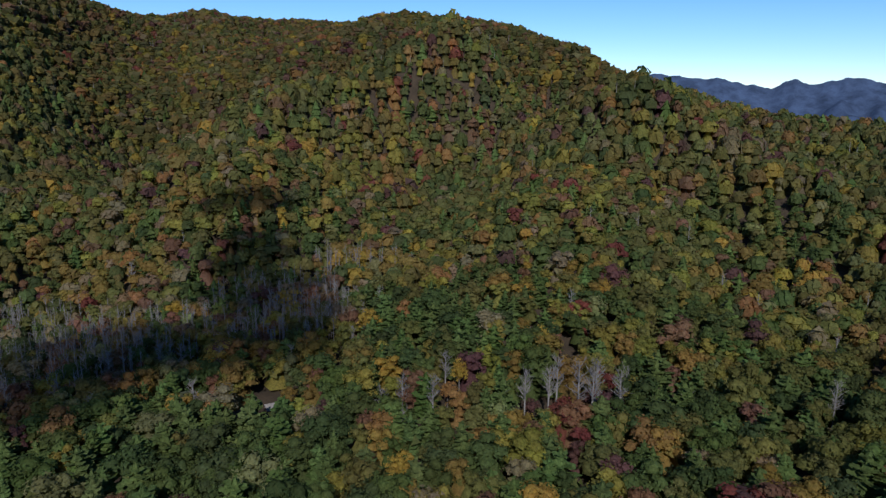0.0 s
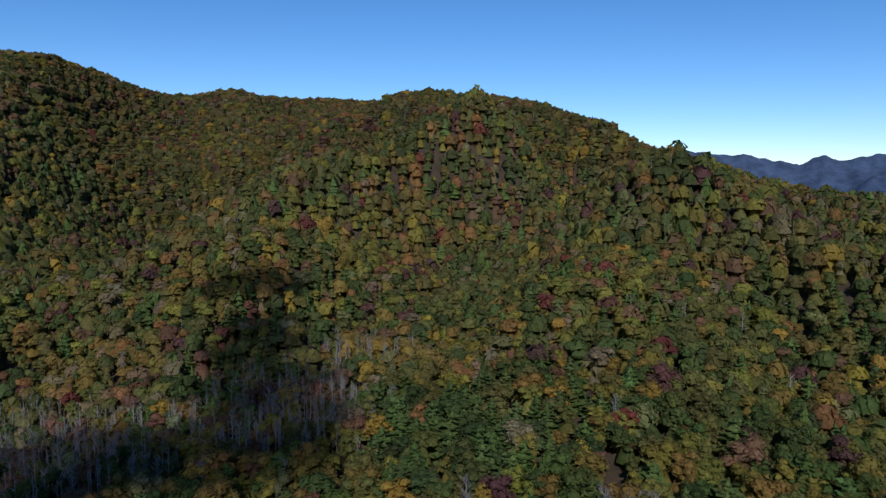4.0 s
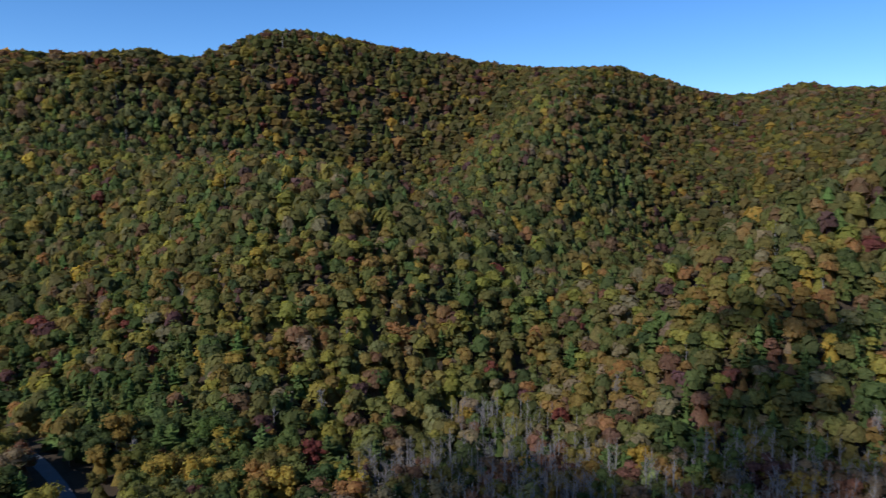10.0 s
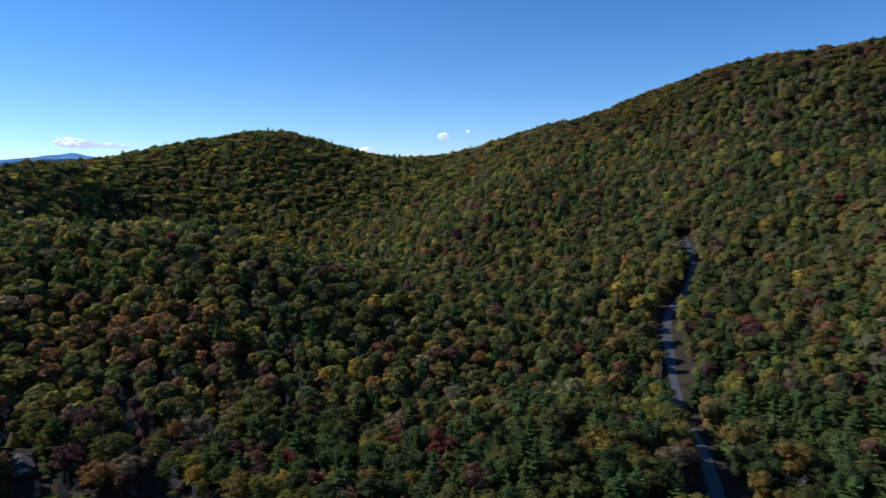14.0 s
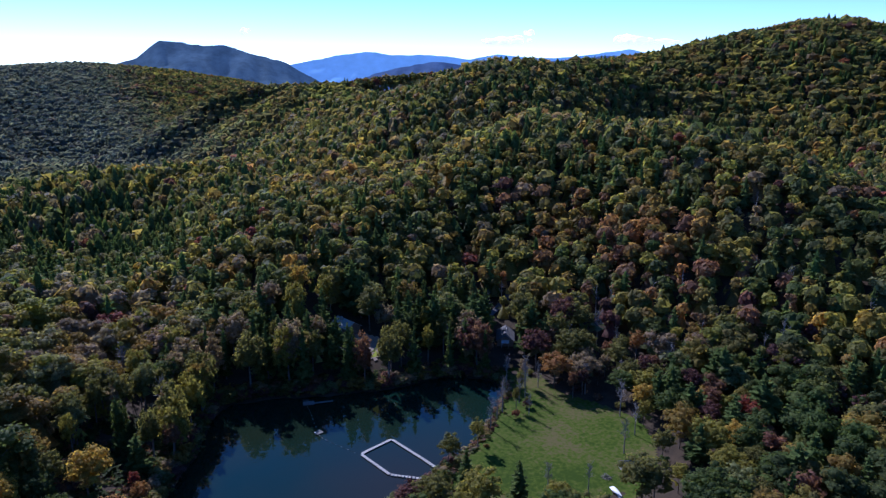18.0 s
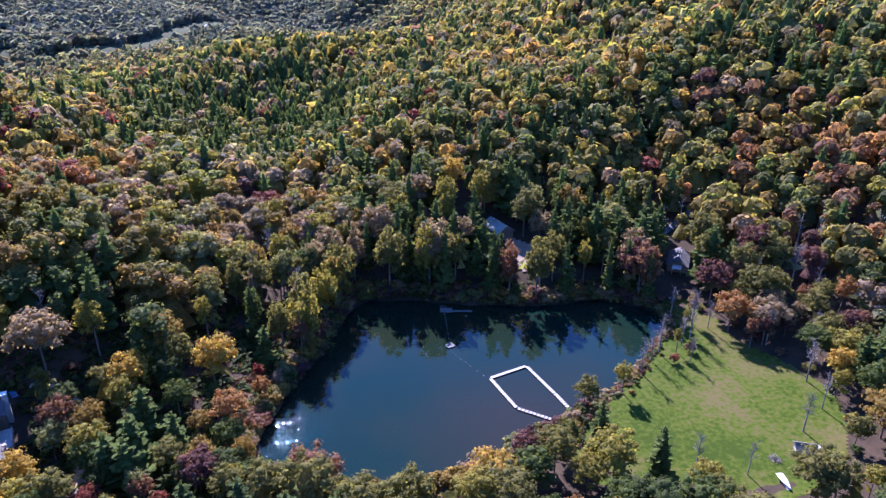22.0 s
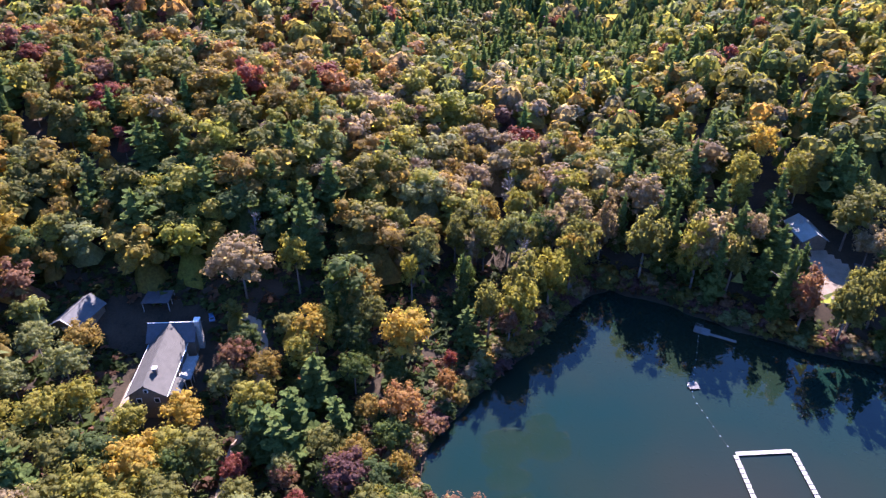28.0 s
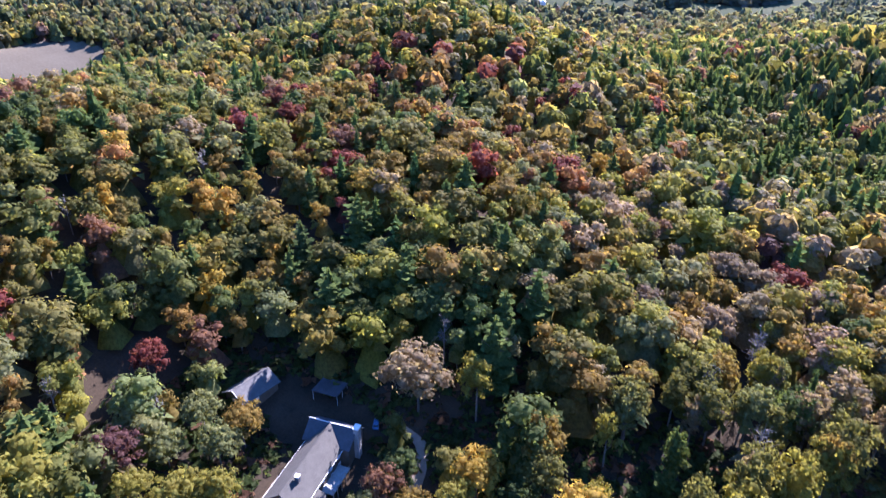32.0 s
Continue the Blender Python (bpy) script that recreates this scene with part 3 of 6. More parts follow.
def pine_tiers(tiers, around):
    """A farther pine of unit radius from z = -1 to 2: ragged drooping skirts of needles, one above the other."""
    s = Shape()
    for k in range(tiers):
        h = k / tiers
        r = 0.95 * (1 - h) ** 0.75 * rng.uniform(0.82, 1.12) + 0.06
        top, low = -0.75 + 2.75 * (h + 1.5 / tiers), -0.95 + 2.75 * h
        a = 2 * math.pi * (np.arange(around) + rng.uniform(0, 1)) / around
        half = math.pi / around * 1.25
        reach_out = r * rng.uniform(0.7, 1.25, around)
        drop = low + rng.uniform(-0.12, 0.16, around)
        p = [np.stack([0.06 * np.cos(a), 0.06 * np.sin(a), np.full(around, min(top, 2.0))], 1)]
        for side in (-1, 1):
            p.append(np.stack([reach_out * np.cos(a + side * half), reach_out * np.sin(a + side * half), drop + rng.uniform(-0.1, 0.1, around)], 1))
        s.add(np.stack(p, 1).reshape(-1, 3), np.arange(3 * around).reshape(-1, 3))
    return s.done()


def pine_boughs(whorls, around, fingers):
    """A pine of unit radius from z = -1 to 2: uneven whorls of boughs, each a fan of flat needle sprays."""
    s = Shape()
    v, f = pine_tiers(6, 6)
    s.add(v * np.array([0.62, 0.62, 0.95]), f)
    for w in range(whorls):
        h = w / (whorls - 1)
        out = 0.98 * (1 - h) ** 0.52 * rng.uniform(0.72, 1.12) + 0.1
        n = max(3, int(around * (1 - 0.6 * h)))
        for q in range(n):
            a = 6.283 * q / n + 2.4 * w + rng.uniform(-0.3, 0.3)
            far = out * rng.uniform(0.6, 1.15)
            z = -0.9 + 2.72 * h + rng.uniform(-0.09, 0.09)
            at = rng.uniform(0.15, 0.75, fingers) if fingers > 1 else np.array([0.2])
            at[0] = 0.12
            way = a + np.where(np.arange(fingers) == 0, 0.0, rng.uniform(-0.85, 0.85, fingers))
            long = far * np.where(np.arange(fingers) == 0, 0.88, rng.uniform(0.32, 0.55, fingers))
            root = np.stack([at * far * math.cos(a), at * far * math.sin(a), z + 0.1 * at * far], 1)
            d = np.stack([np.cos(way), np.sin(way), rng.uniform(-0.12, 0.2, fingers)], 1)
            side = np.stack([-np.sin(way), np.cos(way), rng.uniform(-0.5, 0.5, fingers)], 1)
            wide = (0.36 - 0.012 * fingers) * long[:, None] + 0.06
            tip, mid = root + d * long[:, None], root + d * long[:, None] * 0.6
            v = np.stack([root, mid - side * wide, tip, mid + side * wide], 1).reshape(-1, 3)
            i = 4 * np.arange(fingers)
            s.add(v, np.concatenate([np.stack([i, i + 1, i + 2], 1), np.stack([i, i + 2, i + 3], 1)]))
    return s.done()


# leaf colours of the autumn wood, as the leaves are
TONES = {
    "pine": (0.078, 0.108, 0.034), "dark": (0.060, 0.083, 0.031), "green": (0.080, 0.108, 0.034), "olive": (0.130, 0.128, 0.041),
    "lime": (0.200, 0.185, 0.044), "ochre": (0.200, 0.146, 0.042), "gold": (0.300, 0.215, 0.046), "orange": (0.245, 0.140, 0.055),
    "rust": (0.172, 0.096, 0.060), "red": (0.170, 0.058, 0.045), "wine": (0.110, 0.058, 0.054), "tan": (0.215, 0.170, 0.105),
    "sage": (0.165, 0.176, 0.074), "bare": (0.150, 0.130, 0.120),
}
NAMES = list(TONES)
TONE = np.array([TONES[k] for k in NAMES])

NEAR_CROWNS = {"shrub": [broadleaf(8, 130, 0.24, 0.9) for t in range(6)], "broad": [full_crown(36, 30, 0.08, t) for t in (0.95, 1.0, 1.1, 1.2, 0.9, 1.05)], "pine": [pine_boughs(12, 8, 5) for t in range(4)]}
LOD = {
    "broad": [[leafy_crown(7, 46, 0.125, t) for t in (0.9, 1.0, 1.15, 1.3, 0.95, 1.1, 1.2, 1.0)],
              [grove_crown(2, 12, 0.15, t) for t in (0.9, 1.05, 1.2, 1.0, 1.1)],
              [hillside_crown(t) for t in (0.9, 1.0, 1.1, 1.2, 1.0, 0.95, 1.15, 1.05, 1.25, 0.9)],
              [far_crown(t) for t in (0.9, 1.0, 1.1, 1.2, 1.0, 0.95, 1.15, 1.05, 1.25, 0.9)]],
    "pine": [[pine_boughs(11, 9, 2) for t in range(5)], [pine_boughs(8, 8, 1) for t in range(6)], [pine_tiers(5, 7) for t in range(5)],
             [pine_tiers(2, 5) for t in range(4)]],
}
THICKETS = [thicket(9) for k in range(6)]
STEMS = [stem_shape(3) for k in range(4)]
BARE_STEMS = [[stem_shape(22, True, 5) for k in range(4)], [stem_shape(9, True, 1) for k in range(3)], [stem_shape(3, True, 0) for k in range(2)]]


def blocked(x, y, r):
    """Where no forest tree stands."""
    b = reach(x, y, SHORE) < 1.4
    b |= reach(x, y, LAWN) < 1.5
    b |= (reach(x, y, SHORE) < 10) & (y > -52) & (x < -112)
    b |= to_line(x, y, ROAD) < 9.5
    b |= to_line(x, y, CUT) < 5.0
    b |= reach(x, y, YARD) < 0.5
    b |= (y > -6) & (y < 36) & (x > -286) & (x < -188) & (drift(x, y, 9, 12) < 0.6)
    b |= to_line(x, y, DRIVE) < 1.2
    b |= (((x + 82) / 44) ** 2 + ((y + 92) / 44) ** 2 < 1) & (drift(x, y, 7, 15) < 0.46)
    b |= reach(x, y, LODGE_YARD) < -1.0
    b |= to_line(x, y, CAMP_LANE) < 3.0
    b |= reach(x, y, RAMP_YARD) < 0.0
    b |= reach(x, y, CLEARING) < 0.0
    b |= reach(x, y, FIELD) < 0.0
    b |= reach(x, y, EAST_FIELD) < 0.0
    b |= (reach(x, y, VALLEY_FIELD) < 0.0) & (drift(x, y, 38, 6) < 0.62)
    b |= reach(x, y, MEADOW) < 0.0
    return b


PATH_STRETCH = open_line([(0, 0), (0, 110), (-40, 160), (-80, 155), (-110, 110), (-120, 30)], 4)

UNDER = open_line([(0, 100), (-5, 140), (-40, 158), (-80, 152), (-104, 122)], 4)


def wood_rings():
    """Jittered tree places in four rings, from the nearest woods to the far hills: x, y, ring."""
    out = []
    for ring, (spacing, lo, hi, extent) in enumerate(((8.8, 112, 250, 700), (8.7, 250, 450, 900), (9.2, 450, 1000, 1400), (9.8, 1000, 3000, 3000))):
        g = np.arange(-extent, extent, spacing)
        X, Y = np.meshgrid(g, g)
        X = (X + rng.uniform(-0.62, 0.62, X.shape) * spacing - 100).ravel()
        Y = (Y + rng.uniform(-0.62, 0.62, Y.shape) * spacing + 60).ravel()
        d = to_line(X, Y, PATH_STRETCH)
        bearing = np.degrees(np.arctan2(X + 40, Y - 60))
        away = np.degrees(np.arctan2(X + 119, Y - 30))
        unseen = (np.degrees(np.arctan2(X, Y)) > 37) & (away < (84 if ring == 0 else 109)) & (X > -60)
        seen = ~unseen
        if ring == 3:
            north = (bearing < 40) & (bearing > -140) & (d < 2000)
            south = ((bearing >= 100) | (bearing <= -140)) & (d < 2600) & (np.abs(X + 100) < 1500)
            seen &= north | south
        ok = (d >= lo) & (d < hi) & seen
        under = to_line(X, Y, UNDER) < 36
        ok = ok | ((d < 112) & (to_line(X, Y, UNDER) >= 36) & seen) if ring == 0 else ok
        if ring == 2:
            ok |= under | (unseen & (d < 330) & ((away < 84) | (d > 250)))
        X, Y = X[ok], Y[ok]
        ok = ~blocked(X, Y, 0)
        X, Y = X[ok], Y[ok]
        if ring > 1:
            # trees out of sight from the camera's path are thinned to a tenth
            top = hillside(X, Y) + 34
            open_view = np.zeros(X.shape, bool)
            for vx, vy in ((0, 30), (-50, 158), (-122, 60)):
                clear = np.ones(X.shape, bool)
                for s in np.linspace(0.2, 0.95, 11):
                    clear &= hillside(vx + (X - vx) * s, vy + (Y - vy) * s) + 4 < 156 + (top - 156) * s
                open_view |= clear
            ok = open_view | (rng.uniform(0, 1, X.shape) < 0.1)
            X, Y = X[ok], Y[ok]
        out.append((X, Y))
    return out


# stretches of the wood with a character of their own: x, y, radius, tone or kind, share
ZONES = []


def zone(x, y, rx, ry, share, **mix):
    ZONES.append((x, y, rx, ry, share, mix))


zone(-195, 337, 69, 74, 0.64, bare=0.6, tan=0.15, rust=0.15, dark=0.1)
zone(-83, 382, 45, 64, 0.68, bare=0.75, tan=0.1, rust=0.1, ochre=0.05)
zone(-47, 478, 41, 30, 0.51, bare=0.4, gold=0.3, ochre=0.3)
zone(-101, 651, 75, 60, 0.85, lime=0.5, gold=0.1, ochre=0.2, olive=0.15, red=0.05)
zone(-50, 662, 28, 36, 0.9, red=0.25, wine=0.3, orange=0.2, lime=0.25)
zone(-58, 759, 60, 60, 0.6, orange=0.4, ochre=0.3, red=0.1, lime=0.2)
zone(-234, 522, 80, 90, 0.5, ochre=0.45, tan=0.2, orange=0.1, olive=0.25)
zone(55, 357, 30, 40, 0.5, gold=0.2, lime=0.4, ochre=0.4)
zone(-155, 930, 110, 110, 0.51, lime=0.45, ochre=0.2, olive=0.2, orange=0.1, red=0.05)
zone(-4, 342, 50, 55, 0.85, pine=0.75, dark=0.25)
zone(116, 227, 70, 55, 0.75, pine=0.35, dark=0.3, green=0.15, olive=0.14, wine=0.06)
zone(-88, 229, 95, 45, 0.85, pine=0.5, green=0.2, dark=0.3)
zone(55, 255, 23, 28, 0.51, wine=0.35, red=0.25, bare=0.4)
zone(101, 456, 77, 83, 0.38, olive=0.4, lime=0.3, ochre=0.2, pine=0.1)
zone(-456, 727, 110, 110, 0.34, olive=0.4, green=0.3, ochre=0.2, rust=0.1)
zone(-630, 173, 89, 30, 0.59, gold=0.35, ochre=0.4, lime=0.25)
zone(-415, 64, 37, 36, 0.51, rust=0.4, orange=0.3, ochre=0.3)
zone(-312, 109, 50, 65, 0.75, pine=0.45, dark=0.4, olive=0.15)
zone(-366, 240, 73, 42, 0.8, pine=0.4, dark=0.25, green=0.2, ochre=0.15)
zone(-379, 387, 88, 104, 0.42, olive=0.45, ochre=0.25, lime=0.2, orange=0.1)
zone(-400, -155, 32, 75, 0.55, rust=0.35, orange=0.25, ochre=0.4)
zone(-395, -159, 34, 59, 0.59, orange=0.35, rust=0.25, ochre=0.4)
zone(-363, -425, 78, 110, 0.51, lime=0.3, ochre=0.35, gold=0.15, olive=0.2)
zone(-145, -454, 110, 110, 0.7, pine=0.7, sage=0.15, olive=0.15)
zone(-226, -161, 53, 70, 0.7, pine=0.5, dark=0.14, olive=0.16, tan=0.1, bare=0.1)
zone(-318, -91, 54, 54, 0.6, wine=0.26, rust=0.2, bare=0.26, olive=0.14, tan=0.14)
zone(-294, -15, 33, 32, 0.51, gold=0.3, lime=0.5, green=0.2)
zone(-332, 8, 57, 45, 0.42, pine=0.4, green=0.4, wine=0.2)
zone(-278, -142, 47, 42, 0.51, pine=0.7, bare=0.3)
zone(-18, -41, 33, 24, 0.68, gold=0.4, lime=0.4, olive=0.2)
zone(-57, -64, 22, 23, 0.68, pine=0.6, green=0.4)
zone(-70, -144, 60, 49, 0.55, sage=0.4, olive=0.35, lime=0.15, ochre=0.1)
zone(43, -237, 83, 101, 0.51, red=0.2, orange=0.2, ochre=0.3, olive=0.2, bare=0.1)
zone(-127, -406, 73, 110, 0.7, pine=0.7, sage=0.2, lime=0.1)
zone(-68, -202, 42, 79, 0.42, lime=0.4, ochre=0.4, tan=0.2)
zone(-172, -181, 34, 45, 0.7, pine=0.5, olive=0.2, tan=0.14, bare=0.16)
zone(56, -87, 38, 42, 0.47, ochre=0.4, olive=0.3, gold=0.2, sage=0.1)
zone(-108, -211, 37, 79, 0.51, tan=0.45, sage=0.25, ochre=0.2, bare=0.1)
zone(-41, -516, 110, 110, 0.6, pine=0.5, green=0.3, tan=0.2)
zone(17, -40, 31, 27, 0.51, lime=0.3, wine=0.15, pine=0.2, sage=0.35)


def choose(X, Y):
    """The tone of each tree from the drifts of the wood and from the zones."""
    n = len(X)
    w = np.zeros((n, len(NAMES)))
    base = dict(pine=0.09, dark=0.06, green=0.20, olive=0.29, lime=0.12, ochre=0.115, gold=0.02, orange=0.026, rust=0.045, red=0.01, wine=0.018, tan=0.03, sage=0.03, bare=0.02)
    south = ease(-Y, 60, 160) * (1 - ease(-Y, 900, 1200))
    for k, v in base.items():
        w[:, NAMES.index(k)] = v * (0.35 + 1.3 * drift(X, Y, 70, 10 + NAMES.index(k)))
    for k, f in (("lime", 1.6), ("ochre", 0.9), ("tan", 0.5), ("sage", 1.5), ("dark", -0.75), ("green", -0.3), ("pine", 1.8), ("wine", -0.6), ("rust", -0.6), ("orange", -0.6), ("red", -0.4)):
        w[:, NAMES.index(k)] *= 1 + f * south
    ridge = ease(land(X, Y), 150, 320)
    for k, f in (("rust", 2.0), ("bare", 3.0), ("tan", 1.0), ("wine", 1.5)):
        w[:, NAMES.index(k)] *= 1 + f * ridge
    for x, y, rx, ry, share, mix in ZONES:
        f = share * np.exp(-(((X - x) / rx) ** 2 + ((Y - y) / ry) ** 2) ** 2)
        total = sum(mix.values())
        t = np.zeros(len(NAMES))
        for k, v in mix.items():
            t[NAMES.index(k)] = v / total
        w = w / w.sum(1)[:, None] * (1 - f)[:, None] + f[:, None] * t
    w[:, NAMES.index("bare")] *= 1 - 0.8 * ease(-Y, 110, 200)
    w = np.cumsum(w / w.sum(1)[:, None], axis=1)
    return (rng.uniform(0, 1, n)[:, None] > w).sum(1).clip(0, len(NAMES) - 1)


def planted(parts, template, X, Y, Z, turn, wide, tall, tone, tilt=None):
    """Adds copies of a template, set out over the plan, to the gathered parts of one mesh."""
    v, f = template
    if not len(X):
        return
    c, s = np.cos(turn)[:, None], np.sin(turn)[:, None]
    x = (v[None, :, 0] * c - v[None, :, 1] * s) * wide[:, None] + X[:, None]
    y = (v[None, :, 0] * s + v[None, :, 1] * c) * wide[:, None] + Y[:, None]
    z = v[None, :, 2] * tall[:, None] + Z[:, None]
    first = sum(len(p[0]) for p in parts)
    parts.append((np.stack([x, y, z], 2).reshape(-1, 3), (f[None] + (np.arange(len(X)) * len(v))[:, None, None]).reshape(-1, 3) + first, np.repeat(tone, len(f), axis=0)))


def wood(name, parts, mat, label):
    v, f, c = (np.concatenate([p[k] for p in parts]) for k in range(3))
    ob = new(name, mesh_of(name, v, f, c))
    ob.data.materials.append(mat)
    return tagged(ob, label, "trees", kind="stuff")


# the nearest trees, round the house, the pond and the lawn, stand as things of their own
FOCUS = open_line([(-10, -40), (-60, -50), (-95, -85), (-130, -140), (-200, -160), (-290, -110), (-300, -40), (-250, 25), (-180, 5), (-110, -15)], 4)
WORDS = {"pine": "dark green", "dark": "deep green", "green": "green", "olive": "olive green", "lime": "yellow-green", "ochre": "ochre", "gold": "golden yellow", "orange": "orange", "rust": "rusty brown", "red": "red", "wine": "wine red", "tan": "pale tan", "sage": "pale sage green", "bare": "grey"}
crown_meshes, stem_meshes = {}, {}


def crown_mesh(family, k, tone):
    if (family, k, tone) not in crown_meshes:
        v, f = NEAR_CROWNS[family][k]
        me = mesh_of("crown", v, f, np.repeat(np.array([TONES[tone]]), len(f), axis=0))
        me.materials.append(NEEDLES if family == "pine" else LEAF)
        crown_meshes[family, k, tone] = me
    return crown_meshes[family, k, tone]


def stem_mesh(lib, k, mat):
    key = (lib, k, mat.name)
    if key not in stem_meshes:
        v, f = (BARE_STEMS[0] if lib == "bare" else STEMS)[k]
        me = mesh_of("trunk", v, f)
        me.materials.append(mat)
        stem_meshes[key] = me
    return stem_meshes[key]


def tree(family, tone, x, y, height, radius, turn=0.0, k=0, label="", group="trees round the pond", low=False):
    """A tree that stands on the ground: a stem with limbs and, unless bare, a crown."""
    z = float(land(x, y))
    base = new({"broad": "broadleaf_tree", "pine": "pine_tree", "bare": "bare_tree"}[family])
    base.matrix_world = pose(x, y, z, 0, 0, math.degrees(turn))
    trunk = new("trunk", stem_mesh("bare" if family == "bare" else "leafy", k % 4, PALE_BARK if family == "bare" else BARK))
    trunk.parent, trunk.scale = base, (height * 1.15,) * 2 + (height,)
    half = height * 0.48 if low else max(radius * 0.85, height * 0.38)
    if family == "broad":
        crown = new("crown", crown_mesh("broad", k % 6, tone))
        crown.parent, crown.scale, crown.location = base, (radius, radius, half), (0, 0, height - half * 0.9)
    elif family == "pine":
        crown = new("crown", crown_mesh("pine", k % 4, tone))
        tall = height * 0.315
        crown.parent, crown.scale, crown.location = base, (radius, radius, tall), (0, 0, height - tall * 2)
    words = {"broad": f"{WORDS[tone]} broadleaf tree with a rounded leafy crown", "pine": f"{WORDS[tone]} pine with drooping tiers of branches", "bare": "leafless grey tree with forking branches"}[family]
    return tagged(base, label or words, "tree", group)


SPECIMENS = []


def specimen(family, tone, x, y, height, radius, label=""):
    """A tree that can be told apart from the wood round it."""
    SPECIMENS.append((x, y, radius))
    tree(family, tone, x, y, height, radius, rng.uniform(0, 6.28), int(rng.integers(0, 12)), label)


specimen("broad", "orange", -90, -62, 17, 6.9, "orange-topped maple with thinning grey branches at the shore")
specimen("broad", "orange", -100, -78, 11, 3.9, "small bright orange tree in the shade of the shore")
specimen("pine", "pine", -62, -54, 21, 7.3, "broad bluish green pine beside the driveway")
specimen("pine", "green", -64, -68, 20, 6.3)
specimen("broad", "lime", -58, -76, 17, 5.8)
specimen("broad", "green", -84, -78, 10, 4.6, "small round green tree in a shaded yard")
specimen("pine", "green", -103, -101, 17, 4.9, "pale green pine at the water's edge")
specimen("broad", "rust", -116, -102, 18, 4.4, "slim rusty orange tree beside the pond")
specimen("broad", "red", -100, -88, 9, 2.6, "small crimson red tree in the shade")
specimen("broad", "tan", -30, -100, 24, 11.5, "large pale tan oak behind the house")
specimen("broad", "lime", -46, -106, 22, 5.8, "tall yellow-green tree behind the house")
specimen("broad", "gold", -33, -50, 13, 6.5, "golden yellow tree at the corner of the house")
specimen("broad", "lime", -20, -43, 12, 5.9)
specimen("broad", "olive", -12, -28, 16, 7.3)
specimen("broad", "lime", 0, -40, 14, 7.6)
specimen("broad", "lime", -32, -18, 14, 7.0)
specimen("broad", "red", -52, -38, 9, 4.6, "scarlet shrub-like maple beside the driveway")
specimen("broad", "red", -70, -30, 9, 3.7)
specimen("pine", "dark", -78, -24, 18, 5.1)
specimen("pine", "dark", -92, -20, 19, 5.4)
specimen("pine", "dark", -104, -12, 18, 5.4)
specimen("pine", "green", -118, -10, 17, 4.9)
specimen("broad", "lime", -197, -182, 27, 7.1, "tall yellow-green tree rising over the south shore")
specimen("broad", "gold", -206, -196, 27, 6.4, "tall tree with a golden yellow top")
specimen("pine", "pine", -188, -168, 26, 6.1)
specimen("pine", "green", -210, -176, 25, 5.6, "tall light green pine above the lodge")
for bx, by, bh, br in ((-206, -149, 23, 5.6), (-204, -160, 25, 5.8), (-212, -135, 17, 4.4), (-200, -142, 20, 5.2), (-215, -150, 15, 3.6)):
    specimen("pine", "pine", bx, by, bh, br, "dark green pine between the lodge and the water")
specimen("broad", "tan", -236, -152, 21, 7.1, "rounded tan-brown tree beside the sandy bank")
specimen("pine", "lime", -294, -168, 24, 3.9, "slender pale green pine standing in the shade")
specimen("pine", "pine", -262, -172, 24, 5.1)
specimen("pine", "dark", -250, -164, 22, 4.9)
specimen("pine", "pine", -276, -166, 23, 4.6)
specimen("broad", "gold", -313, -118, 9, 3.4, "small golden yellow tree in the shade")
specimen("broad", "orange", -334, -66, 15, 5.3, "bright orange tree on the slope above the lawn")
specimen("broad", "lime", -223, -48, 13, 3.9, "young yellow-green tree at the edge of the lawn")
specimen("broad", "olive", -205, -42, 14, 5.1)
specimen("pine", "green", -214, -10, 17, 4.4, "small green pine on the lawn")
specimen("pine", "green", -203, -27, 17, 3.7)
specimen("bare", "bare", -238, 0, 12, 4, "leafless grey tree on the lawn")
specimen("bare", "bare", -224, -6, 14, 4, "tall thin leafless tree on the lawn")
specimen("bare", "bare", -269, -12, 15, 4, "leafless grey tree beside the cabin")
specimen("bare", "bare", -244, -63, 14, 4, "leafless grey tree between lawn and water")
specimen("bare", "bare", -262, -70, 13, 4)
specimen("bare", "bare", -280, -78, 13, 4)
specimen("bare", "bare", -258, -58, 11, 4)
for bx, by, bh in ((-236, -57, 15), (-250, -67, 17), (-268, -73, 16), (-275, -82, 17), (-270, -90, 15), (-291, -35, 17), (-284, -20, 14)):
    specimen("bare", "bare", bx, by, bh, 4, "slender leafless tree casting a long thin shadow on the lawn")
specimen("broad", "red", -252, -60, 3.6, 2.2, "low red shrub at the lawn's edge")
specimen("broad", "wine", -262, -64, 4.0, 2.6, "low wine red shrub at the lawn's edge")
specimen("broad", "olive", -268, -77, 12, 2.2, "slender olive tree at the lawn's edge")
specimen("broad", "tan", -276, -85, 13, 2.4, "slender tan tree at the lawn's edge")
specimen("broad", "olive", -257, -66, 11, 2.0, "slender olive tree at the lawn's edge")
specimen("broad", "rust", -286, -60, 13, 2.8)
specimen("broad", "sage", 4, -55, 15, 6.4, "pale green tree crowding the side of the house")
specimen("broad", "lime", -5, -45, 15, 6.2, "yellow-green tree beside the house")
specimen("broad", "sage", 15, -60, 15, 6.6, "pale green tree before the outbuilding")
specimen("broad", "gold", -38, 341, 19, 7.6, "bright yellow tree before dark pines")
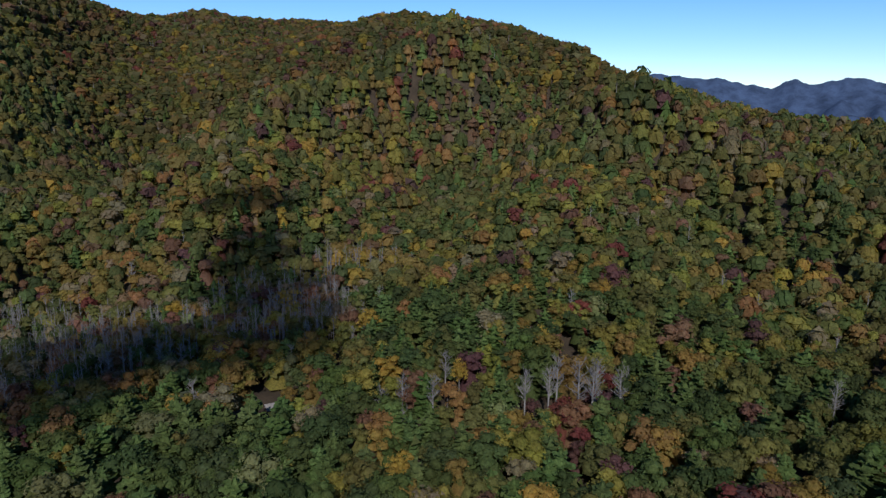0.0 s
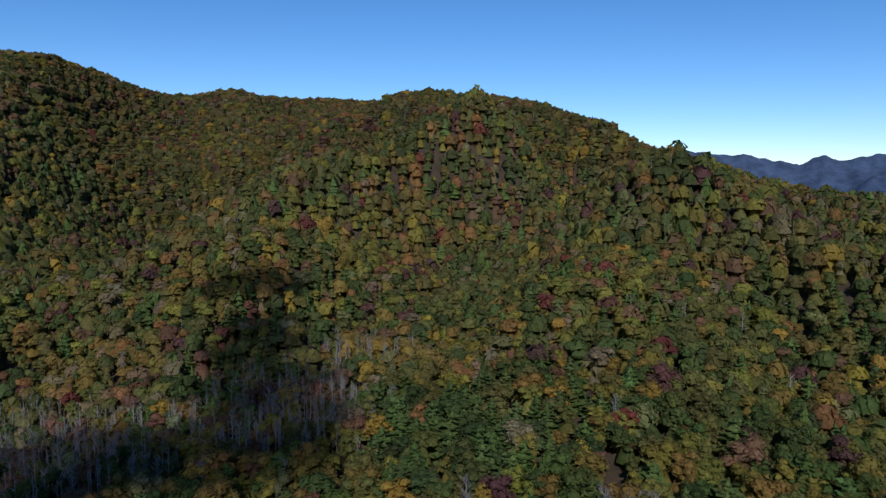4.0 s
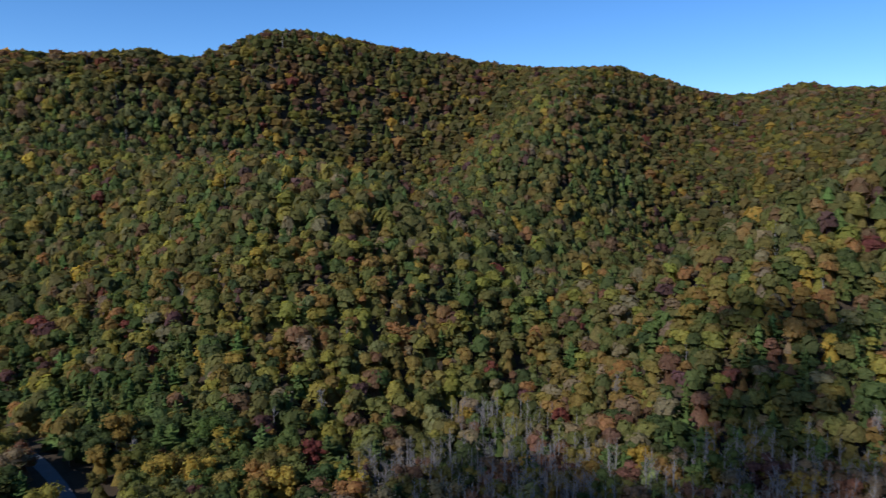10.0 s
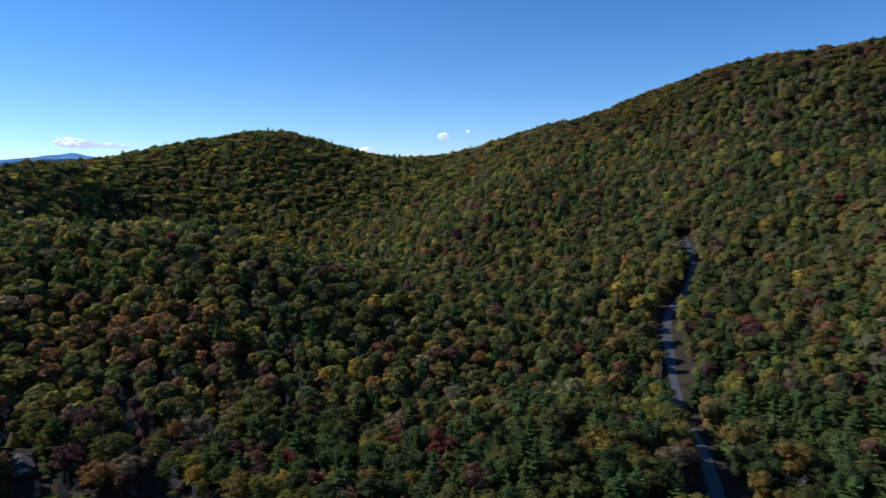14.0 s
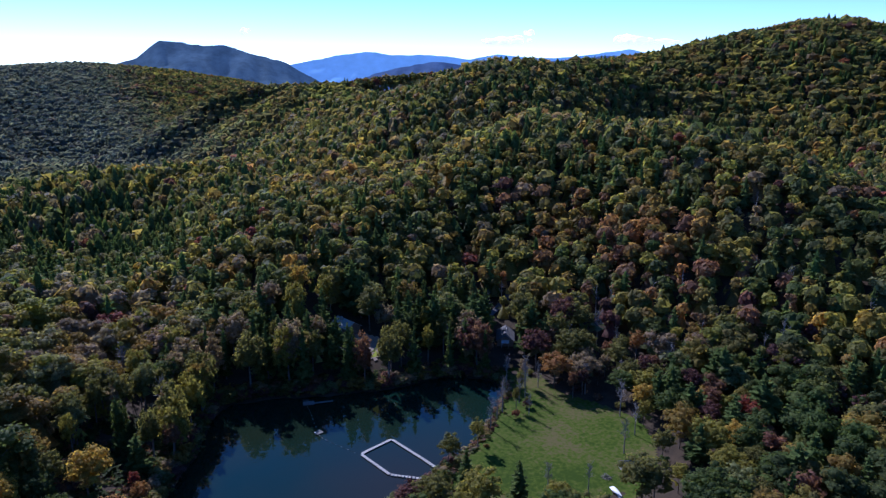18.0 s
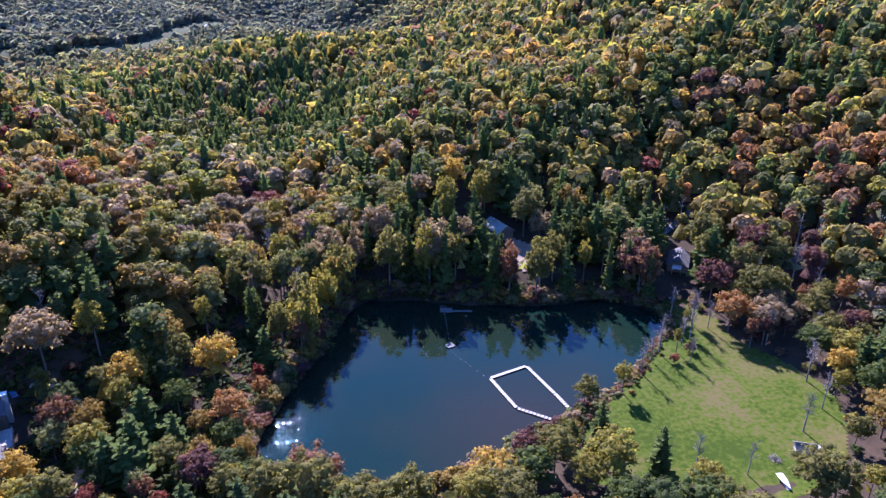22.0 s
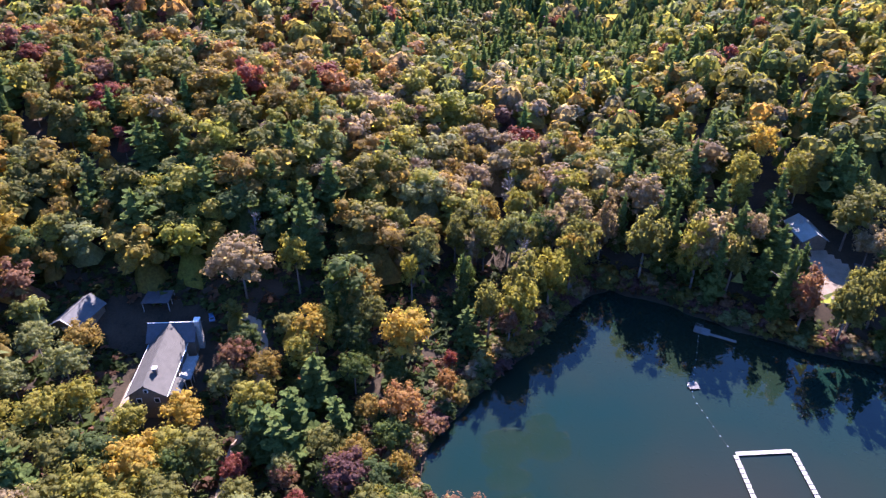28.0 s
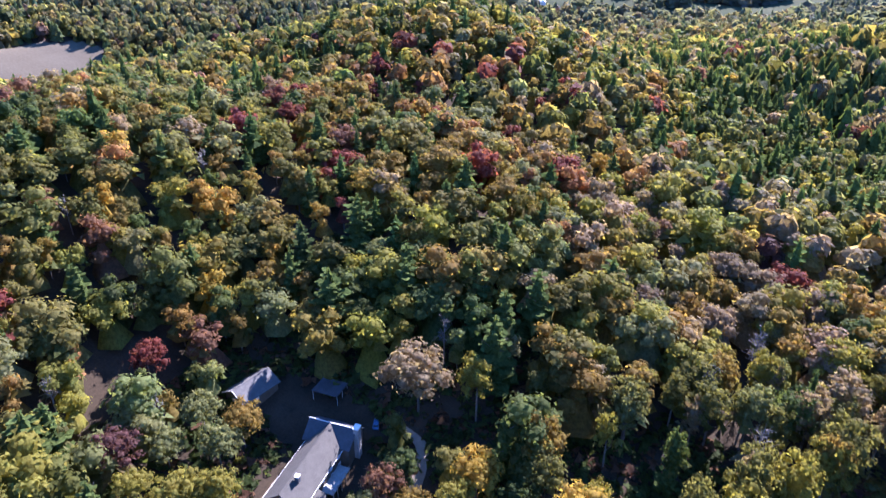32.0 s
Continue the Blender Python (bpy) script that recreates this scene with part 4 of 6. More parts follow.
for bx, by, bh in ((34, 258, 24), (43, 256, 26), (54, 252, 30), (59, 250, 29), (70, 250, 27), (-3, 262, 22), (-16, 268, 21), (2, 282, 22), (63, 262, 25), (-24, 262, 19), (48, 266, 25)):
    specimen("bare", "bare", bx, by, bh, 4, "tall pale-barked leafless tree standing before red shrubs")
for bx, by, br, tone in ((38, 262, 4.2, "wine"), (50, 262, 4.6, "red"), (60, 265, 5.0, "wine"), (66, 260, 4.2, "red"), (56, 259, 3.8, "red"), (74, 264, 4.0, "wine"), (88, 272, 4.6, "wine")):
    specimen("broad", tone, bx, by, 1.9 * br, br, "red-leaved understorey tree among pale trunks")
for bx, by, bh, br in ((25, 258, 24, 7.0), (18, 253, 22, 6.4), (-106, 258, 23, 7.4), (-92, 254, 20, 6.4), (-76, 260, 22, 7.2), (96, 254, 25, 7.4), (84, 250, 20, 5.6), (104, 262, 24, 6.8), (-4, 250, 19, 6.2)):
    specimen("pine", "pine", bx, by, bh, br, "broad dark green pine at the front of the wood")
specimen("broad", "orange", 3, 274, 12, 4.6, "orange tree in front of dark pines")
specimen("broad", "rust", -14, 270, 13, 5.2)
specimen("broad", "gold", 8, 280, 18, 4.2, "slender yellow tree in front of dark pines")
specimen("broad", "gold", -14, 218, 16, 6.4, "bright golden maple in front of the wood")
specimen("broad", "wine", -27, 230, 11, 4.8)
specimen("broad", "red", 8, 241, 10, 4.1)
specimen("broad", "rust", -29, 254, 14, 5.1)
specimen("bare", "bare", -305, 321, 19, 4, "dead white conifer with stubby branches")
specimen("bare", "bare", -209, 452, 20, 4, "dead white conifer above the bare wood")
specimen("broad", "gold", -266, 391, 15, 5.3)
specimen("broad", "gold", -247, 405, 15, 5.3)
specimen("broad", "red", 36, -60, 15, 6.2)
specimen("pine", "pine", 20, -138, 24, 7.3, "large bluish pine standing over the oaks")
specimen("pine", "pine", -2, -174, 24, 6.8)
specimen("pine", "dark", 30, -120, 23, 5.6)
specimen("pine", "green", 62, -60, 20, 6.1)

BROAD_PARTS, MID_PARTS, PINE_PARTS, FAR_PARTS, STEM_PARTS, BARE_PARTS, UNDER_PARTS = [], [], [], [], [], [], []
for ring, (X, Y) in enumerate(wood_rings()):
    if ring < 2:
        free = np.ones(len(X), bool)
        for sx, sy, sr in SPECIMENS:
            free &= np.hypot(X - sx, Y - sy) > sr * 0.8 + 2.2
        X, Y = X[free], Y[free]
    kind = choose(X, Y)
    Z = land(X, Y)
    n = len(X)
    mean_tone = np.array([0.125, 0.114, 0.054])
    vivid = np.isin(kind, [NAMES.index(k) for k in ("gold", "lime", "orange", "red", "wine")])
    calm = ((0.0, 0.12, 0.3, 0.45)[ring] * np.where(vivid, 0.3, np.where(kind == 0, 0.0, 1.0)))[:, None]
    colour = (TONE[kind] * (1 - calm) + mean_tone * calm) * (1 + (rng.uniform(0.82, 1.2, (n, 1)) - 1) * (1, 1, 0.8, 0.55)[ring]) * rng.uniform(0.92, 1.08, (n, 3))
    # the northern trees of the farthest ring are slightly darker and browner
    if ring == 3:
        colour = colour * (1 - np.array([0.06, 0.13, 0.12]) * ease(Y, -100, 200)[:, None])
    # haze of distance painted as blue-grey into the far southern leaf colours
    far_haze = (ease(np.hypot(X + 60, Y - 60), 780, 1300) * ease(-Y, 250, 600) * ease(X, -520, -260))[:, None] * 0.75
    colour = colour * (1 - far_haze) + np.array([0.125, 0.155, 0.155]) * rng.uniform(0.75, 1.2, (n, 1)) * far_haze
    size = 0.5 + 0.95 * rng.uniform(0, 1, n) ** 1.25
    turn = rng.uniform(0, 6.28, n)
    pine, bare = kind == 0, kind == NAMES.index("bare")
    broad = ~pine & ~bare
    brink = reach(X, Y, SHORE) if ring < 2 else np.full(n, 1e3)
    pick = rng.integers(0, 1000, n)
    height = rng.uniform(15, 18.5, n) * size ** 0.36 + np.clip(hillside(X, Y) - Z, 0, 9) + (9 * ease(-Y, 60, 108) - 3) * (1 - ease(to_line(X, Y, FOCUS), 20, 90))
    if ring == 0:
        order = np.argsort(to_line(X, Y, FOCUS))
        single = np.zeros(n, bool)
        for which, most in ((broad, 270), (pine, 130), (bare, 60)):
            single[[i for i in order if which[i]][:most]] = True
        for i in np.flatnonzero(single):
            family = "pine" if pine[i] else "bare" if bare[i] else "broad"
            tree(family, NAMES[kind[i]], X[i], Y[i], height[i] + (6 if pine[i] else 0), (6.2 if pine[i] else 6.8) * size[i], turn[i], int(pick[i]), low=bool(brink[i] < 16))
        pine, bare, broad = pine & ~single, bare & ~single, broad & ~single
    else:
        single = np.zeros(n, bool)
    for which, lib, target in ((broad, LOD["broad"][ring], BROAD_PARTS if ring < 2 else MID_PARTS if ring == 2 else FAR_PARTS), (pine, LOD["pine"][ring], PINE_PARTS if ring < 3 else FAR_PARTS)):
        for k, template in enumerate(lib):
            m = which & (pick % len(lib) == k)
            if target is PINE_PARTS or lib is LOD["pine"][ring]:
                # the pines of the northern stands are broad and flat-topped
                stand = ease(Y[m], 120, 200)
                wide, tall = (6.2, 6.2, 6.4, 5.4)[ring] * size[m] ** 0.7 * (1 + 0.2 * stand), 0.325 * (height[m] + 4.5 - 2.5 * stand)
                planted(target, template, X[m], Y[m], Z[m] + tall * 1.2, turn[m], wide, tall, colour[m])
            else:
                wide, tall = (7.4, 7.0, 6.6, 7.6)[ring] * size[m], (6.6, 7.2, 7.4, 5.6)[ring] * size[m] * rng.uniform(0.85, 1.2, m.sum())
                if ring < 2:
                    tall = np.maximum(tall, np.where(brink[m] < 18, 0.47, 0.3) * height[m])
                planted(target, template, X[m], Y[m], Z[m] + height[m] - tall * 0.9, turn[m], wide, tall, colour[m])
    if ring < 2:
        for k, template in enumerate(THICKETS):
            m = pick % 6 == k
            low = np.where(bare, 0.16, 0.42)[m] * height[m]
            shift = rng.uniform(-3.5, 3.5, (2, m.sum()))
            tone = (TONE[np.where(rng.uniform(0, 1, m.sum()) < 0.4, NAMES.index("green"), NAMES.index("olive"))] * 0.6 + colour[m] * 0.4) * rng.uniform(0.8, 1.3, (m.sum(), 1))
            planted(UNDER_PARTS, template, X[m] + shift[0], Y[m] + shift[1], Z[m] + low, turn[m], 5.2 * size[m], low * 0.7, tone)
    if ring < 1:
        for k, template in enumerate(STEMS):
            m = ~bare & ~single & (pick % 4 == k) & ((ring == 0) | (pick % 3 == 0))
            planted(STEM_PARTS, template, X[m], Y[m], Z[m], turn[m], height[m], height[m] * 0.9, colour[m])
    lib = BARE_STEMS[min(ring, 2)]
    for k, template in enumerate(lib):
        m = bare & (pick % len(lib) == k)
        planted(BARE_PARTS, template, X[m], Y[m], Z[m], turn[m], height[m] * (1.2, 1.3, 1.6, 2.2)[ring], height[m] * 1.1, colour[m])
# the stand of tall leafless trees in the valley
g = np.arange(-100, 100, 4.6)
for cx, cy, rx, ry in ((-185, 330, 70, 60), (-95, 385, 55, 62), (-60, 470, 40, 22), (-250, 395, 40, 30)):
    X, Y = (a.ravel() + rng.uniform(-2, 2, a.size) for a in np.meshgrid(g + cx, g + cy))
    ok = ((X - cx) / rx) ** 2 + ((Y - cy) / ry) ** 2 + drift(X, Y, 25, 5) * 0.8 < 1.1
    ok &= (reach(X, Y, CLEARING) > 0) & (rng.uniform(0, 1, X.shape) < 0.5)
    X, Y = X[ok], Y[ok]
    Z, n = land(X, Y), len(X)
    pick = rng.integers(0, 4, n)
    for k in range(4):
        m = pick == k
        tall = rng.uniform(16, 25, m.sum())
        planted(BARE_PARTS, BARE_STEMS[1][k % 3], X[m], Y[m], Z[m], rng.uniform(0, 6.28, m.sum()), tall * 0.85, tall, np.tile(TONE[-1], (m.sum(), 1)))
wood("broadleaf_woodland", BROAD_PARTS, LEAF, "dense broadleaf wood in green, ochre and red autumn leaf")
wood("hillside_woodland", MID_PARTS, MID_LEAF, "mixed green and ochre forest on the middle hills")
wood("pine_woodland", PINE_PARTS, NEEDLES, "dark green pines standing among the autumn wood")
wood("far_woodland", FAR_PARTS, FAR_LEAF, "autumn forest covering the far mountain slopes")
wood("understory", UNDER_PARTS, LEAF, "low dark green saplings and shrubs beneath the wood")
wood("tree_stems", STEM_PARTS, BARK, "grey-brown stems beneath the wood's crowns")
wood("bare_woodland", BARE_PARTS, PALE_BARK, "leafless pale grey trees with forking branches")

# ---- building helpers ----
def part(name, bm, mat, parent=None, label=""):
    """Links a bmesh as one mesh object under a thing or a part."""
    me = bpy.data.meshes.new(name)
    bm.to_mesh(me)
    bm.free()
    me.materials.append(mat)
    ob = new(name, me)
    if parent is not None:
        ob.parent = parent
    if label:
        ob["label"] = label
    return ob


def block(size, at=(0, 0, 0), turn=(0, 0, 0), bevel=0.0, bm=None):
    """A box with its middle at a place, its edges slightly rounded where asked."""
    bm = bm or bmesh.new()
    made = bmesh.ops.create_cube(bm, size=1.0, matrix=pose(*at, *turn) @ Matrix.Diagonal((*size, 1)))
    if bevel:
        edges = list({e for v in made["verts"] for e in v.link_edges})
        bmesh.ops.bevel(bm, geom=edges, offset=bevel, segments=2, affect="EDGES", profile=0.5)
    return bm


def tube(a, b, ra, rb=None, sides=8, bm=None):
    bm = bm or bmesh.new()
    a, b = Vector(a), Vector(b)
    turn = (b - a).to_track_quat("Z", "Y").to_matrix().to_4x4()
    bmesh.ops.create_cone(bm, cap_ends=True, segments=sides, radius1=ra, radius2=ra if rb is None else rb, depth=(b - a).length, matrix=Matrix.Translation((a + b) / 2) @ turn)
    return bm


def solid(profile, length, at=(0, 0, 0)):
    """A prism: a profile in x and z, drawn out along y about its middle."""
    bm = bmesh.new()
    front = [bm.verts.new((at[0] + x, at[1] - length / 2, at[2] + z)) for x, z in profile]
    back = [bm.verts.new((at[0] + x, at[1] + length / 2, at[2] + z)) for x, z in profile]
    bm.faces.new(front)
    bm.faces.new(back[::-1])
    n = len(profile)
    for i in range(n):
        bm.faces.new((front[i], back[i], back[(i + 1) % n], front[(i + 1) % n]))
    bmesh.ops.recalc_face_normals(bm, faces=bm.faces)
    return bm


def roof_plane(run, rise, length, thick=0.22, side=1, mid=0.0):
    """One sloping roof slab from a ridge at x = 0, z = 0 down to one side."""
    drop = [(0, 0), (side * run, -rise), (side * run, -rise - thick), (0, -thick)]
    return solid(drop, length, (0, mid, 0))


def base_at(name, x, y, z=None, turn=0.0):
    ob = new(name)
    ob.matrix_world = pose(x, y, float(land(x, y)) if z is None else z, 0, 0, turn)
    return ob


GLASS_DARK = speckled("dark window glass", (0.01, 0.012, 0.015), (0.03, 0.034, 0.04), 0.5, 0.08, 0.0)
STONE = speckled("grey chimney stone", (0.2, 0.19, 0.18), (0.38, 0.37, 0.35), 1.6, 0.9, 0.5)
BLUE_PAINT = speckled("blue car paint", (0.05, 0.13, 0.26), (0.08, 0.18, 0.34), 0.8, 0.3, 0.0)
RUBBER = speckled("black rubber", (0.012, 0.012, 0.012), (0.03, 0.03, 0.03), 3.0, 0.8)
LOG = speckled("log wall", (0.1, 0.07, 0.05), (0.2, 0.15, 0.11), 0.9, 0.8)
TIN = speckled("pale metal roofing", (0.4, 0.41, 0.42), (0.58, 0.58, 0.58), 0.4, 0.45, 0.1, 10.0, 0.3)
GREY_ROOF = speckled("grey-green roofing", (0.18, 0.19, 0.17), (0.3, 0.31, 0.28), 0.6, 0.8, 0.3, 14.0)
OLD_ROOF = speckled("worn dark roofing", (0.05, 0.05, 0.052), (0.12, 0.118, 0.115), 0.5, 0.85, 0.3, 14.0)
FLOAT = speckled("rope float", (0.6, 0.6, 0.58), (0.8, 0.8, 0.78), 2.0, 0.5)
CLOTH = speckled("grey boat cover", (0.55, 0.55, 0.55), (0.75, 0.75, 0.74), 0.9, 0.6)


# ---- the house in the wood ----
def window(parent, w, h, at, turn=0.0):
    frame_ob = part("window", block((w, 0.12, h), at, (0, 0, turn), 0.02), WHITE_PAINT, parent, "white-framed window")
    pane = block((w - 0.24, 0.05, h - 0.24), (0, 0, 0))
    p = part("pane", pane, GLASS_DARK, frame_ob)
    p.matrix_local = pose(at[0], at[1], at[2], 0, 0, turn) @ pose(0, -0.06, 0)
    return frame_ob


def big_house():
    h = base_at("house", -17.9, -65.4, 8.0, 12.6)
    tagged(h, "long grey-roofed house with a cross wing and stone chimney", "house")
    part("wall", solid([(-4.9, -2.5), (4.9, -2.5), (4.9, 6.1), (0, 10.0), (-4.9, 6.1)], 25.0, (0, 0.4, 0)), SIDING, h)
    for side in (-1, 1):
        r = part("roof", roof_plane(5.7, 4.1, 27.0, 0.24, side), SHINGLE, h, "sunlit grey shingle roof slope")
        r.location = (0, 0.3, 10.25)
        for k in range(9):
            part("shingle_course", block((0.06, 26.9, 0.05), (side * (0.5 + 0.62 * k), 0.3, 10.28 - 4.1 / 5.7 * (0.5 + 0.62 * k)), (0, side * 35.7, 0)), SHINGLE, r).location = (0, -0.3, -10.25)
        part("gutter", tube((side * 5.75, -13.0, 6.05), (side * 5.75, 13.6, 6.05), 0.09), WHITE_PAINT, h, "white rain gutter")
    part("ridge_cap", block((0.34, 26.8, 0.1), (0, 0.3, 10.28), (0, 0, 0), 0.03), SHINGLE, h)
    wing = part("wing", solid([(-4.4, -2.5), (4.4, -2.5), (4.4, 6.4), (0, 9.9), (-4.4, 6.4)], 13.6), SIDING, h)
    wing.matrix_local = pose(-0.6, -13.6, 0, 0, 0, 90)
    for side in (-1, 1):
        r = part("wing_roof", roof_plane(5.0, 3.7, 14.6, 0.24, side), DARK_SHINGLE, h, "dark shingle roof of the cross wing")
        r.matrix_local = pose(-0.6, -13.6, 10.15, 0, 0, 90)
    part("ridge_trim", block((14.7, 0.22, 0.14), (-0.6, -13.6, 10.24), (0, 0, 0), 0.03), WHITE_PAINT, h, "white ridge trim")
    c = part("chimney", block((1.5, 1.9, 13.2), (-8.1, -13.4, 4.4), (0, 0, 0), 0.06), STONE, h, "tall grey stone chimney")
    part("chimney_cap", block((1.8, 2.2, 0.35), (-8.1, -13.4, 11.2), (0, 0, 0), 0.05), WHITE_PAINT, c, "white chimney cap")
    v = part("roof_vent", block((1.1, 1.1, 1.9), (-1.5, 7.4, 9.9), (0, 0, 0), 0.05), DARK_SHINGLE, h, "small boxed flue")
    part("vent_cap", block((1.35, 1.35, 0.35), (-1.5, 7.4, 11.0), (0, 0, 0), 0.05), WHITE_PAINT, v, "white flue cap")
    for y in (-8, -3.5, 1, 5.5, 10):
        for side in (-1, 1):
            window(h, 1.3, 1.5, (side * 4.93, y, 4.3), 90)
            window(h, 1.3, 1.5, (side * 4.93, y, 1.4), 90)
    for x in (-2.4, 2.4):
        window(h, 1.5, 1.7, (x, 12.93, 4.2), 180)
    window(h, 1.2, 1.2, (0, 12.93, 7.6), 180)
    porch = part("porch_deck", block((3.6, 10.0, 0.3), (-6.9, -2.0, 2.2), (0, 0, 0), 0.04), WEATHERED, h, "weathered timber side deck")
    for k in range(5):
        part("porch_post", block((0.16, 0.16, 4.6), (-8.5, -6.6 + 2.3 * k, 0.9)), WEATHERED, porch)
    part("porch_rail", block((0.1, 10.0, 0.12), (-8.5, -2.0, 3.2)), WEATHERED, porch)
    shed_roof = part("lean_to_roof", block((3.2, 7.0, 0.18), (-6.6, 8.2, 4.6), (0, -16, 0), 0.03), SHINGLE, h, "low lean-to roof")
    for k in range(2):
        part("post", block((0.18, 0.18, 6.4), (-7.8, 5.2 + 6.0 * k, 1.0)), WEATHERED, shed_roof)
    part("terrace", block((3.4, 12.0, 0.25), (7.4, 8.5, 1.0), (0, 0, 0), 0.03), SAND, h, "pale paved side terrace")


def outbuilding():
    z = float(land(15, -78))
    o = base_at("outbuilding", 15.2, -78.2, z, -5.0)
    tagged(o, "grey gabled outbuilding dappled with shade under trees", "outbuilding")
    part("wall", solid([(-4.3, -1.5), (4.3, -1.5), (4.3, 3.0), (0, 5.6), (-4.3, 3.0)], 12.4), SIDING, o)
    for side in (-1, 1):
        r = part("roof", roof_plane(5.0, 3.0, 13.8, 0.2, side), OLD_ROOF, o, "weathered grey roof slope")
        r.location = (0, 0, 5.9)
        part("bargeboard", block((5.9, 0.16, 0.3), (side * 2.5, 6.95, 4.35), (0, side * 31, 0)), WHITE_PAINT, o, "pale bargeboard")
    part("ridge_cap", block((0.3, 13.7, 0.1), (0, 0, 5.93), (0, 0, 0), 0.03), OLD_ROOF, o)
    d = part("double_door", block((3.2, 0.12, 2.5), (0, 6.26, 1.25), (0, 0, 0), 0.02), WEATHERED, o, "weathered plank double door")
    for k in range(8):
        part("plank", block((0.36, 0.04, 2.4), (-1.4 + 0.4 * k, 6.34, 1.25)), WEATHERED, d)
    window(o, 1.1, 1.1, (-4.33, 1.5, 1.8), 90)


def carport():
    z = float(land(-4, -91))
    o = base_at("carport", -3.8, -91.4, z, 12.6)
    tagged(o, "open carport with a dark flat metal roof", "carport")
    part("roof", block((8.6, 7.4, 0.22), (0, 0, 2.8), (4, 0, 0), 0.04), DARK_SHINGLE, o)
    for k in range(6):
        part("roof_seam", block((0.08, 7.3, 0.07), (-3.75 + 1.5 * k, 0, 2.93), (4, 0, 0)), DARK_SHINGLE, o)
    for x in (-4.0, 4.0):
        for y in (-3.3, 0, 3.3):
            part("post", block((0.16, 0.16, 3.4), (x, y, 1.1)), WEATHERED, o)


def car(x, y, turn, paint, label):
    o = base_at("car", x, y, None, turn)
    tagged(o, label, "car")
    bm = bmesh.new()
    profile = [(-2.15, 0.35), (-2.2, 0.75), (-1.95, 0.95), (-0.95, 1.02), (-0.35, 1.45), (1.35, 1.47), (1.95, 1.02), (2.2, 0.95), (2.2, 0.35)]
    left = [bm.verts.new((-0.86 if z < 1.2 else -0.7, px, z)) for px, z in profile]
    right = [bm.verts.new((0.86 if z < 1.2 else 0.7, px, z)) for px, z in profile]
    bm.faces.new(left)
    bm.faces.new(right[::-1])
    for i in range(len(profile)):
        j = (i + 1) % len(profile)
        bm.faces.new((left[i], right[i], right[j], left[j]))
    bmesh.ops.recalc_face_normals(bm, faces=bm.faces)
    bmesh.ops.bevel(bm, geom=list(bm.edges), offset=0.05, segments=2, affect="EDGES")
    part("body", bm, paint, o)
    part("windscreen", block((1.3, 0.72, 0.03), (0, -0.66, 1.25), (35, 0, 0)), GLASS_DARK, o)
    part("rear_window", block((1.3, 0.66, 0.03), (0, 1.68, 1.26), (-37, 0, 0)), GLASS_DARK, o)
    for s in (-1, 1):
        part("side_window", block((0.03, 1.5, 0.32), (s * 0.8, 0.5, 1.2), (0, s * -14, 0)), GLASS_DARK, o)
        part("headlight", block((0.34, 0.06, 0.16), (s * 0.6, -2.19, 0.72), (0, 0, 0), 0.02), WHITE_PAINT, o)
        for y2 in (-1.4, 1.35):
            w = part("wheel", tube((s * 0.72, y2, 0.33), (s * 0.93, y2, 0.33), 0.33, None, 14), RUBBER, o)
            part("rim", tube((s * 0.92, y2, 0.33), (s * 0.945, y2, 0.33), 0.19, None, 10), TIN, w)


big_house()
outbuilding()
carport()
car(-21.8, -90.2, 30, BLUE_PAINT, "small blue car parked behind the house")


# ---- docks and rafts on the pond ----
def dock_run(thing, a, b, width, count, gap=0.12, z=0.32):
    """A floating walkway: separate decked sections on floats from a to b."""
    a, b = Vector((*a, 0)), Vector((*b, 0))
    d = b - a
    ang = math.degrees(math.atan2(d.y, d.x))
    step = d.length / count
    for k in range(count):
        mid = a + d * ((k + 0.5) / count)
        wob = rng.uniform(-0.12, 0.12)
        s = part("deck_section", block((step - gap, width, 0.14), (0, 0, 0), (0, 0, 0), 0.03), WEATHERED, thing, "weathered pale deck boards")
        s.matrix_local = pose(mid.x, mid.y, z, rng.uniform(-1.5, 1.5), rng.uniform(-1, 1), ang + wob * 8)
        boards = max(3, int(step / 0.42))
        for q in range(boards):
            p = part("board", block(((step - gap) / boards - 0.03, width + 0.06, 0.04), ((q + 0.5) * (step - gap) / boards - (step - gap) / 2, 0, 0.09)), WEATHERED, s)
        f = part("float", block((step - gap - 0.2, width * 0.7, 0.3), (0, 0, -0.2), (0, 0, 0), 0.06), RUBBER, s)


dock = tagged(new("floating_dock"), "pale weathered floating dock enclosing a swimming square", "dock")
dock_run(dock, (-181.8, -71.2), (-197.4, -74.8), 1.2, 9, 0.1)
dock_run(dock, (-197.6, -74.4), (-200.6, -56.0), 1.2, 12, 0.28)
dock_run(dock, (-200.7, -55.8), (-201.8, -47.0), 1.3, 6, 0.34)
dock_run(dock, (-181.6, -70.8), (-184.4, -52.0), 1.2, 12, 0.26)
dock_run(dock, (-184.6, -51.6), (-194.6, -41.6), 1.2, 10, 0.38)

